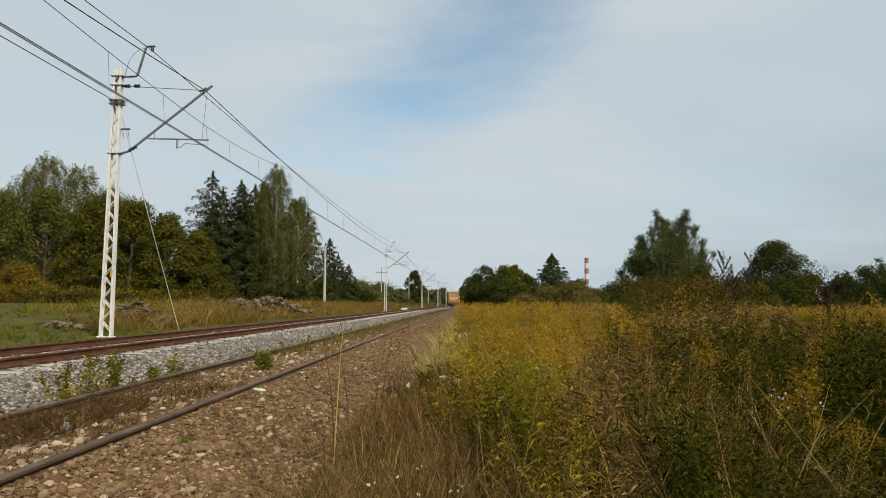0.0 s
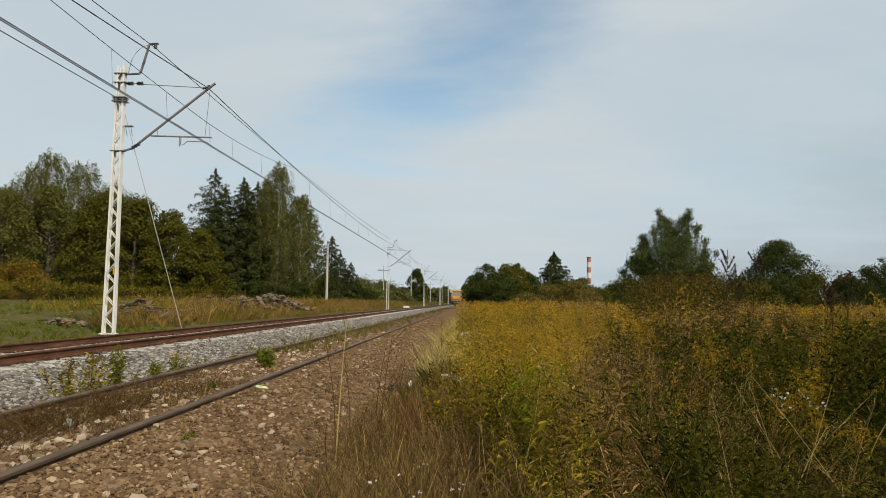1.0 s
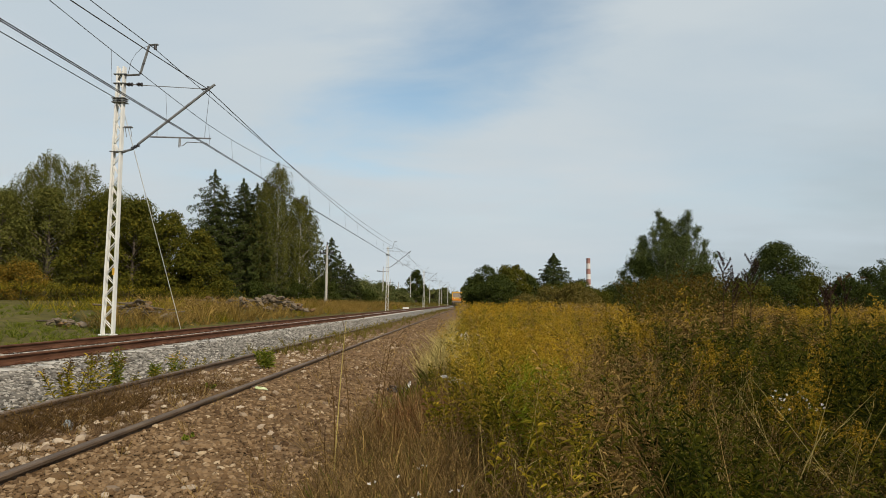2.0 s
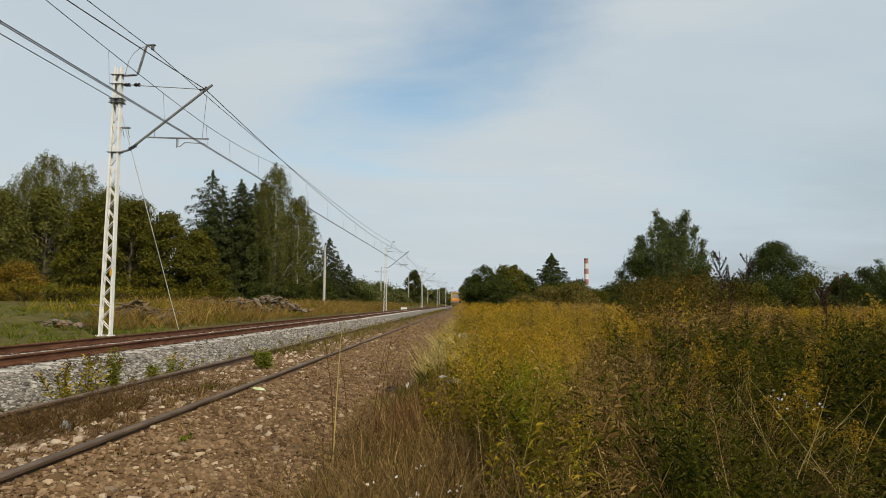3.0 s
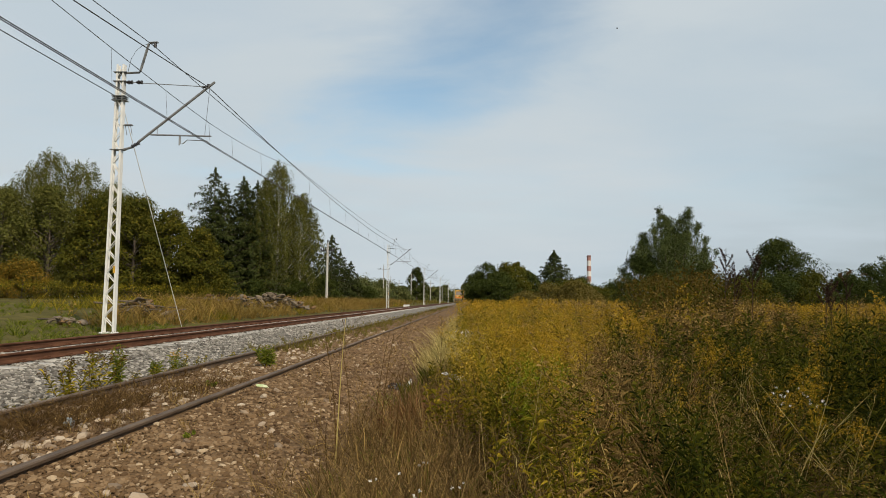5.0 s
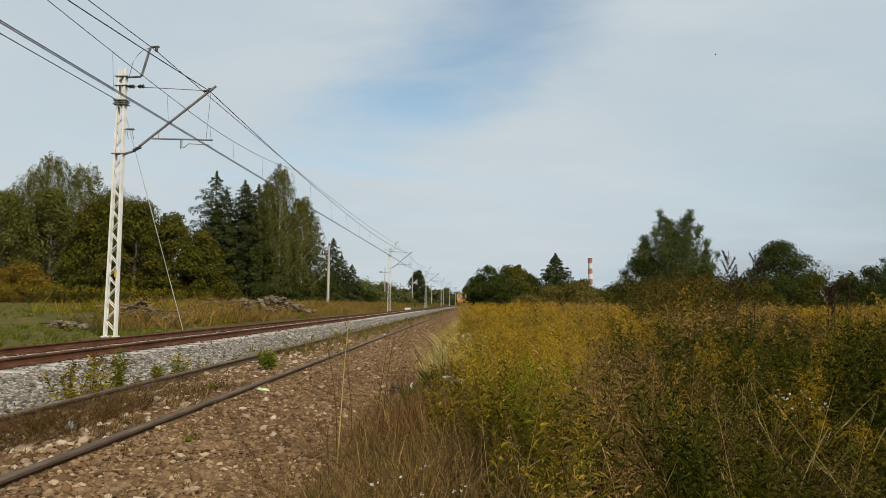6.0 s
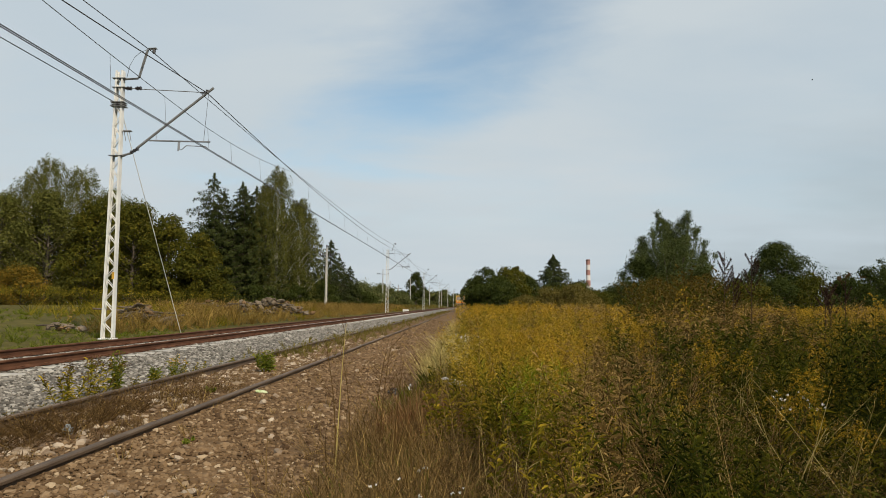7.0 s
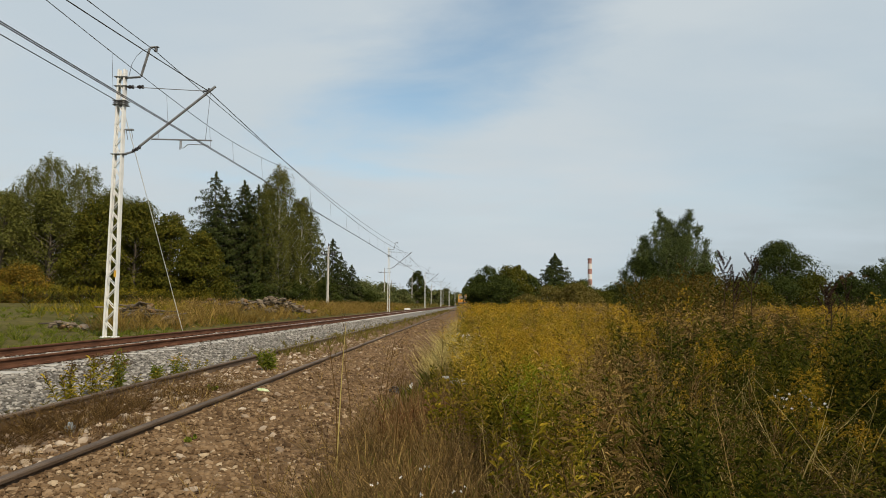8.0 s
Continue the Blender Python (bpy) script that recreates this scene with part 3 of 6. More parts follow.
def lattice_pole():
    """Twin-channel lattice mast with its cantilever, built with its foot at the origin."""
    p = thing("catenary_pole", "white lattice steel catenary pole with a galvanised cantilever", "pole", group="catenary poles")
    H = 8.02
    for s in (-1, 1):
        bm = bmesh.new()
        # a channel: web and two flanges, leaning in towards the top
        wb, wt = 0.175, 0.108
        for (dx, dy, sx, sy) in ((0, 0, 0.014, 0.15), (-s * 0.022, 0.069, 0.046, 0.012), (-s * 0.022, -0.069, 0.046, 0.012)):
            for v in bm_box(bm, (sx, sy, H), (dx, dy, H / 2)):
                f = v.co.z / H
                v.co.x += s * (wb + (wt - wb) * f)
        part("channel", bm, M_GALV, p)
    n = 24
    for i in range(n):
        z0, z1 = 0.15 + i * 0.325, 0.15 + (i + 1) * 0.325
        w0, w1 = 0.16 - 0.062 * z0 / H, 0.16 - 0.062 * z1 / H
        s = 1 if i % 2 else -1
        for y in (-0.058, 0.058):
            rod("lacing_bar", (-s * w0, y, z0), (s * w1, y, z1), 0.016, M_GALV, p, seg=4)
    bm = bmesh.new()
    bm_box(bm, (0.44, 0.3, 0.05), (0, 0, 0.0), bevel=0.01)
    part("base_plate", bm, M_GALV, p)
    bm = bmesh.new()
    bm_box(bm, (0.07, 0.006, 0.2), (0.11, -0.082, 1.85))
    part("yellow_plate", bm, M_YELLOW, p, "small yellow marker plate")
    # horn on top that carries the return wire
    for dy in (-0.03, 0.03):
        tube("horn_bar", [(0.1, dy, 7.76), (0.53, dy, 7.78), (0.58, dy, 7.82), (0.80, dy, 8.66), (0.84, dy, 8.70), (1.08, dy, 8.71)], 0.022, M_STEEL, p)
    rod("horn_clamp", (1.0, 0, 8.70), (1.0, 0, 8.56), 0.045, M_DARK, p)
    for z in (7.78, 7.5, 6.98, 5.42):
        bm = bmesh.new()
        bm_box(bm, (0.40, 0.2, 0.022), (0, 0, z), bevel=0.004)
        part("bracket", bm, M_STEEL, p)
    bm = bmesh.new()
    for z in (6.92, 7.04):
        bm_box(bm, (0.42, 0.26, 0.022), (0, 0, z), bevel=0.004)
    part("anchor_bracket", bm, M_STEEL, p)
    # stay, tube and registration arm
    rod("stay_rod", (0.17, 0, 7.5), (0.5, 0, 7.47), 0.014, M_STEEL, p)
    for x in (0.28, 0.58):
        bm = bmesh.new()
        for k in range(4):
            bm_rod(bm, (x + k * 0.045 - 0.09, 0, 7.48), (x + k * 0.045 - 0.06, 0, 7.48), 0.062 if k % 2 else 0.04, seg=8)
        part("insulator", bm, M_BROWN_INS, p, "dark brown ribbed insulator")
    rod("stay_wire", (0.6, 0, 7.46), (2.55, 0, 7.34), 0.012, M_STEEL, p)
    rod("arm_foot", (0.15, 0, 5.42), (0.44, 0, 5.5), 0.035, M_STEEL, p)
    bm = bmesh.new()
    for k in range(5):
        a = Vector((0.44, 0, 5.52)) + Vector((0.87, 0, 0.49)) * (0.05 * k)
        bm_rod(bm, a, a + Vector((0.87, 0, 0.49)) * 0.03, 0.06 if k % 2 == 0 else 0.042, seg=8)
    part("insulator", bm, M_BROWN_INS, p, "dark brown ribbed insulator")
    rod("cantilever_tube", (0.6, 0, 5.64), (2.87, 0, 7.48), 0.038, M_STEEL, p, seg=8)
    rod("registration_tube", (0.98, 0, 5.88), (2.82, 0, 5.83), 0.024, M_STEEL, p)
    rod("tube_hanger", (1.18, 0, 6.1), (1.18, 0, 5.88), 0.008, M_STEEL, p)
    rod("tube_dropper", (2.72, 0, 7.3), (2.62, 0, 5.84), 0.006, M_WIRE, p)
    bm = bmesh.new()
    bm_box(bm, (0.16, 0.06, 0.05), (2.58, 0, 7.33), bevel=0.01)
    bm_box(bm, (0.08, 0.06, 0.12), (2.68, 0, 7.36), bevel=0.01)
    part("messenger_clamp", bm, M_DARK, p)
    tube("steady_arm", [(1.9, 0, 5.83), (1.9, 0, 5.6), (1.98, 0, 5.61), (2.1, 0, 5.72), (2.7, 0, 5.69), (2.76, 0, 5.62)], 0.013, M_STEEL, p)
    rod("drop_bracket", (1.86, 0, 5.86), (1.86, 0, 5.56), 0.018, M_STEEL, p)
    return p


def build_poles():
    first = lattice_pole()
    first.matrix_basis = pose(POLE_X, POLE_YS[1], 0.05)
    for x, y in zip(POLE_XS[2:], POLE_YS[2:]):
        copy_thing(first, pose(x + bend_new(y), y, ground_z(x, y) + 0.04))
    # the arm for the switch gear and the anchor guy of the first mast
    g = thing("guy_rod", "thin steel anchor guy from mast to ground", "guy rod")
    rod("rod", (POLE_X + 0.02, 18.95, 6.98), (POLE_X + 0.05, 23.7, 0.0), 0.011, M_GALV, g)
    bm = bmesh.new()
    bm_box(bm, (0.24, 0.1, 0.04), (POLE_X + 0.3, 18.9, 6.22), bevel=0.006)
    for dx in (0.2, 0.36):
        bm_rod(bm, (POLE_X + dx, 18.9, 6.2), (POLE_X + dx + 0.06, 18.9, 5.92), 0.01)
    bm_rod(bm, (POLE_X + 0.1, 18.9, 6.22), (POLE_X + 0.3, 18.9, 6.22), 0.015)
    b = part("wire_guide", bm, M_STEEL)
    tagged(b, "small galvanised bracket on the lattice mast", "bracket")


build_poles()


def span(xa, ya, za, xb, yb, zb, sag, n=24):
    return [(xa + (xb - xa) * f, ya + (yb - ya) * f, za + (zb - za) * f - sag * 4 * f * (1 - f)) for f in [i / n for i in range(n + 1)]]


def mess_at(y, y0, y1):
    """Height of the messenger: a slack curve between its two supports."""
    low = MESS_MID if y0 > 0 else MESS_MID - 0.5
    return low + (MESS_Z - low) * ((2 * y - y0 - y1) / (y1 - y0)) ** 2


def build_wires():
    for k, (y0, y1) in enumerate(zip(POLE_YS, POLE_YS[1:])):
        b0, b1 = bend_new(y0), bend_new(y1)
        fine = k < 3
        w = thing("overhead_wires", "dark copper contact wires hung from a messenger wire", "wires", group="overhead wire spans")
        mx = WIRE_X - 0.08
        tube("messenger_wire", [(x, y, mess_at(y, y0, y1)) for x, y, z in span(mx + b0, y0, 0, mx + b1, y1, 0, 0, 44)], 0.013, M_WIRE, w)
        for dx in (-0.03, 0.03):
            tube("contact_wire", span(WIRE_X + dx + b0, y0, WIRE_Z, WIRE_X + dx + b1, y1, WIRE_Z, 0.0, 8), 0.011, M_WIRE, w)
        tube("return_wire", span(POLE_X + 1.0 + b0, y0, 8.62, POLE_X + 1.0 + b1, y1, 8.62, 0.45, 24), 0.012, M_WIRE, w)
        L = y1 - y0
        # stitch wires near the masts
        for s, ym, bb in ((1, y0, b0), (-1, y1, b1)):
            ye = ym + s * 9.8
            ze = mess_at(ye, y0, y1)
            pts = []
            for i in range(9):
                f = i / 8
                pts.append((mx + 0.02 + bb, ym + s * 9.8 * f, 6.32 + (ze - 6.32) * f ** (2 if s > 0 else 1.4)))
            tube("stitch_wire", pts, 0.008, M_WIRE, w)
            for d in ((0.1, 2.0, 5.0) if s > 0 else (2.7, 5.3)):
                f = d / 9.8
                rod("dropper", (mx + 0.02 + bb, ym + s * d, 6.32 + (ze - 6.32) * f ** (2 if s > 0 else 1.4)), (WIRE_X + bb, ym + s * d, WIRE_Z), 0.004, M_WIRE, w)
        n = 9
        for i in range(n):
            y = y0 + 12.5 + (L - 25) * i / (n - 1)
            bb = b0 + (b1 - b0) * (y - y0) / L
            rod("dropper", (mx + bb, y, mess_at(y, y0, y1)), (WIRE_X + bb, y, WIRE_Z), 0.004, M_WIRE, w)
    a = tube("anchor_wire", span(-8.2, -40, 6.5, POLE_X + 0.02, 18.85, 7.02, 0.25), 0.012, M_WIRE)
    tagged(a, "dark anchor wire tied to the lattice mast", "wire")
    j = tube("jumper", [(-10.3, 18.9, 7.85), (-10.22, 18.9, 8.25), (-10.08, 18.9, 8.5), (-9.9, 18.9, 8.66), (-9.7, 18.9, 8.72)], 0.007, M_WIRE)
    tagged(j, "thin looped earthing cable at the mast top", "cable")


build_wires()


def concrete_pole(x, y, z0, h, arm, wires=True):
    p = thing("utility_pole", "slender pale concrete utility pole with a crossarm", "utility pole", pose(x, y, z0), "utility poles")
    rod("shaft", (0, 0, 0), (0, 0, h), 0.16, M_CONCRETE, p, r2=0.10, seg=8)
    c = rod("crossarm", (-arm, 0, h - 0.9), (arm, 0, h - 0.9), 0.05, M_DARK, p)
    for dx in (-arm, -arm * 0.6, arm * 0.6, arm, 0):
        rod("insulator", (dx, 0, h - 0.9 if dx else h), (dx, 0, h - 0.6 if dx else h + 0.3), 0.07, M_BROWN_INS, c if dx else p)
    return p


UP = [(-15.25, 70, 0.3, 6.9, 0.7), (-20.9, 160, 0.6, 8.9, 1.4), (-24.5, 205, 0.6, 7.6, 1.2), (-22.2, 208, 0.6, 6.6, 1.2), (-16.6, 188, 0.6, 8.2, 0.6), (-15.2, 258, 0.6, 8.0, 1.3), (-13.5, 330, 0.6, 7.5, 1.2)]
for u in UP:
    concrete_pole(*u)


# ---- trees ----
def trunk_soup(segs):
    """Tapered six-sided limbs: (from, to, radius, radius)."""
    S = Soup()
    for a, b, r0, r1 in segs:
        a, b = np.asarray(a, float), np.asarray(b, float)
        d = (b - a) / (np.linalg.norm(b - a) + 1e-9)
        u = np.cross(d, [0.3, 0.9, 0.1]); u /= np.linalg.norm(u)
        v = np.cross(d, u)
        V = [p + r * (math.cos(k * 1.0472) * u + math.sin(k * 1.0472) * v) for p, r in ((a, r0), (b, r1)) for k in range(6)]
        F = [f for k in range(6) for f in ((k, (k + 1) % 6, 6 + (k + 1) % 6), (k, 6 + (k + 1) % 6, 6 + k))]
        S.add(V, F, 0)
    return S.arrays()


def leaves_at(C, size, droop=0.0, aspect=0.5, facing=None, loose=0.6):
    """A pointed leaf at each place, turned about the way its twig faces; droop lets it hang."""
    n = len(C)
    w = RNG.normal(size=(n, 3)) * (1.0 if facing is None else loose)
    if facing is not None:
        w += facing / (np.linalg.norm(facing, axis=1, keepdims=True) + 1e-9)
    w /= np.linalg.norm(w, axis=1, keepdims=True) + 1e-9
    u = RNG.normal(size=(n, 3))
    u[:, 2] -= droop * 2.0
    u -= w * (u * w).sum(1, keepdims=True)
    u /= np.linalg.norm(u, axis=1, keepdims=True) + 1e-9
    v = np.cross(w, u)
    s = size * RNG.uniform(0.6, 1.4, (n, 1))
    V = np.stack([C - u * s * 0.8 - v * s * aspect, C - u * s * 0.8 + v * s * aspect, C + u * s], 1).reshape(-1, 3)
    return V, np.arange(n * 3).reshape(-1, 3)


def finish_tree(name, x, y, segs, V, F, bark, leaf, label, category, group, z0=None):
    z0 = float(ground_z(x, y)) if z0 is None else z0
    t = thing(name, label, category, pose(x, y, z0), group)
    a = trunk_soup(segs)
    tri_mesh("trunk", *a, [bark], t)
    tri_mesh("crown", V, F, np.zeros(len(F), int), [leaf], t)
    return t


def broad_tree(name, x, y, h, w, low, n, size, leaf, bark=None, label="", category="tree", group="", clumps=40, shape=0.8, droop=0.1, lump=1.0):
    """Round crown of many clumps on limbs; low is the crown's foot, shape < 1 a wider shoulder."""
    segs = [((0, 0, 0), (0.1, 0, h * 0.45), h * 0.018, h * 0.012), ((0.1, 0, h * 0.45), (0, 0.1, h * 0.9), h * 0.012, 0.02)]
    C, R = [], []
    for i in range(clumps):
        f = RNG.uniform(0, 1)
        z = low + (h * 0.94 - low) * f
        prof = math.sin(math.pi * min(0.97, 0.16 + 0.84 * f) ** shape) ** 0.7
        ang = RNG.uniform(0, 6.283)
        rad = w / 2 * prof * RNG.uniform(0.45, 0.98) * (1 + 0.15 * math.sin(3 * ang + x))
        c = np.array([math.cos(ang) * rad, math.sin(ang) * rad, z])
        C.append(c); R.append(lump * w * RNG.uniform(0.10, 0.18))
        st = np.array([0, 0, max(low * 0.6, z - rad * 0.7)])
        segs.append((st, c, max(0.015, h * 0.005), 0.01))
    C, R = np.array(C), np.array(R)
    k = RNG.integers(0, clumps, n)
    d = RNG.normal(size=(n, 3)) + 0.5 * C[k] / w * [1, 1, 0] + [0, 0, 0.25]
    d /= np.linalg.norm(d, axis=1, keepdims=True)
    P = C[k] + d * (R[k] * RNG.uniform(0.25, 1.15, n) ** 0.6)[:, None] * [1, 1, 0.8]
    P[:, 2] -= droop * np.hypot(P[:, 0] - C[k, 0], P[:, 1] - C[k, 1])
    P[:, 2] = np.clip(P[:, 2], 0.05, None)
    V, F = leaves_at(P, size, droop, 0.5, d + [0, 0, 0.4])
    return finish_tree(name, x, y, segs, V, F, bark or M_BARK, leaf, label, category, group)


def birch_tree(x, y, h, w, n=9000, size=0.07, low=0.25, leaf=None, group="", lean=0.0, pointed=False, label="tall birch with fine drooping grey-green twigs"):
    segs = [((0, 0, 0), (lean * 0.4, 0, h * 0.5), h * 0.012, h * 0.008), ((lean * 0.4, 0, h * 0.5), (lean, 0, h * 0.98), h * 0.008, 0.01)]
    P, N = [], []
    strands = n // 26
    for i in range(strands):
        f = low + (1 - low) * RNG.uniform(0, 1) ** 0.75
        z = h * f
        prof = min(1.0, (1 - f) * 1.7 + 0.04) if pointed else math.sin(math.pi * (0.12 + 0.85 * f)) ** 0.7
        ang = RNG.uniform(0, 6.283)
        rad = w / 2 * prof * RNG.uniform(0.2, 1.12)
        c = np.array([math.cos(ang) * rad + lean * f, math.sin(ang) * rad, z + RNG.uniform(-0.03, 0.05) * h])
        if i % 4 == 0:
            segs.append(((lean * f * 0.8, 0, max(0.3, z - rad * 1.1)), c, 0.014, 0.005))
        ln = RNG.uniform(0.05, 0.2) * h * (0.35 + 0.65 * prof)
        m = 26
        s = RNG.uniform(0, 1, m)
        out = np.array([math.cos(ang), math.sin(ang), 0]) * 0.3
        pts = c + out * (s * ln * 0.6)[:, None] - np.array([0, 0, 1]) * (s ** 1.4 * ln)[:, None] + RNG.normal(0, 0.10, (m, 3))
        P.append(pts)
        N.append(np.tile([math.cos(ang), math.sin(ang), 0.5], (m, 1)))
    P = np.concatenate(P)
    P[:, 2] = np.clip(P[:, 2], 0.3, None)
    V, F = leaves_at(P, size, 0.8, 0.42, np.concatenate(N), 0.7)
    return finish_tree("birch_tree", x, y, segs, V, F, M_BIRCH, leaf or M_LEAF_BIRCH, label, "tree", group)


def spruce_tree(x, y, h, w, n=9000, size=0.16, group="", label="tall dark green spruce with layered drooping branches", leaf=None, taper=0.72):
    """Whorls of drooping boughs, each a flat spray with hanging twigs and a lifted tip."""
    segs = [((0, 0, 0), (0, 0, h), h * 0.014, 0.02)]
    P, N, n_br = [], [], int(h * 11)
    reach = np.array([w / 2 * (1 - (i + 0.5) / n_br) ** taper for i in range(n_br)]) + 0.12
    share = reach / reach.sum()
    for i in range(n_br):
        f = (i + RNG.uniform(0, 1)) / n_br
        z = h * (0.04 + 0.96 * f)
        ang = i * 2.39996 + RNG.uniform(-0.3, 0.3)
        rad = reach[i] * RNG.choice([0.62, 0.85, 1.0, 1.12])
        dr = np.array([math.cos(ang), math.sin(ang), 0])
        tip = dr * rad + np.array([0, 0, z - rad * 0.25])
        segs.append(((0, 0, z), tip, 0.03 * (1 - f) + 0.008, 0.006))
        per = max(10, int(n * share[i]))
        s = RNG.uniform(0.1, 1.0, per) ** 0.75
        side = np.array([-dr[1], dr[0], 0])
        wide = RNG.normal(0, 0.17, per) * rad * (1.15 - s)
        hang = np.abs(RNG.normal(0, 1, per)) * (0.07 + 0.05 * rad)
        pts = dr * (s * rad)[:, None] + side * wide[:, None] + np.array([0, 0, 1]) * (z - rad * 0.36 * s + 0.13 * rad * s ** 4 - hang)[:, None]
        P.append(pts)
        N.append(np.array([0, 0, 1.0]) + dr * 0.55 - np.array([0, 0, 1.2]) * (hang[:, None] > 0.25) * 0.5)
    for i in range(max(30, n // 150)):
        P.append(np.array([[RNG.normal(0, 0.05), RNG.normal(0, 0.05), h * (0.93 + 0.09 * i / max(30, n // 150))]]))
        N.append(np.array([[RNG.normal(), RNG.normal(), 0.3]]))
    P = np.concatenate(P)
    P[:, 2] = np.clip(P[:, 2], 0.1, None)
    V, F = leaves_at(P, size, 0.6, 0.3, np.concatenate(N), 0.5)
    return finish_tree("spruce_tree", x, y, segs, V, F, M_BARK, leaf or M_NEEDLE, label, "tree", group)


def willow_tree(x, y, limbs, n, size, leaf, label, group, foot=0.3):
    """Arching limbs (dx, dy, height, fullness) clothed in narrow leaves on twigs that hang at the ends."""
    segs, P, N = [], [], []
    total = sum(l[2] * l[3] for l in limbs)
    for dx, dy, z, full in limbs:
        base, tip = np.array([dx * 0.12, dy * 0.12, foot]), np.array([dx, dy, z])
        bow = np.array([dx * 0.25, dy * 0.25, z * 0.12])
        at = lambda f: base + (tip - base) * f + bow * 4 * f * (1 - f) * 0.5
        for a, b in zip(np.linspace(0, 0.85, 5), np.linspace(0.2, 1.0, 5)):
            segs.append((at(a), at(b), 0.07 * (1 - a) + 0.008, 0.07 * (1 - b) + 0.006))
        twigs = int(n * z * full / total / 22)
        for i in range(twigs):
            f = RNG.uniform(0.12, 1.0)
            ang = RNG.uniform(0, 6.283)
            ln = full * (0.22 + 1.25 * min(1.0, 1.35 * (1 - f)) ** 0.8) * RNG.uniform(0.35, 1.2)
            o = np.array([math.cos(ang), math.sin(ang), 0])
            s = RNG.uniform(0.05, 1, 22)
            rise, hang = RNG.uniform(0.2, 0.9), RNG.uniform(0.2, 0.8)
            pts = at(f) + o * (s * ln)[:, None] + np.array([0, 0, 1]) * ((rise * s - hang * s ** 2.2) * ln)[:, None]
            P.append(pts + RNG.normal(0, 0.075, (22, 3)))
            N.append(np.tile(o + [0, 0, 0.6], (22, 1)))
    P = np.concatenate(P)
    P[:, 2] = np.clip(P[:, 2], 0.1, None)
    V, F = leaves_at(P, size, 0.6, 0.3, np.concatenate(N), 0.6)
    return finish_tree("willow_tree", x, y, segs, V, F, M_BARK, leaf, label, "tree", group)


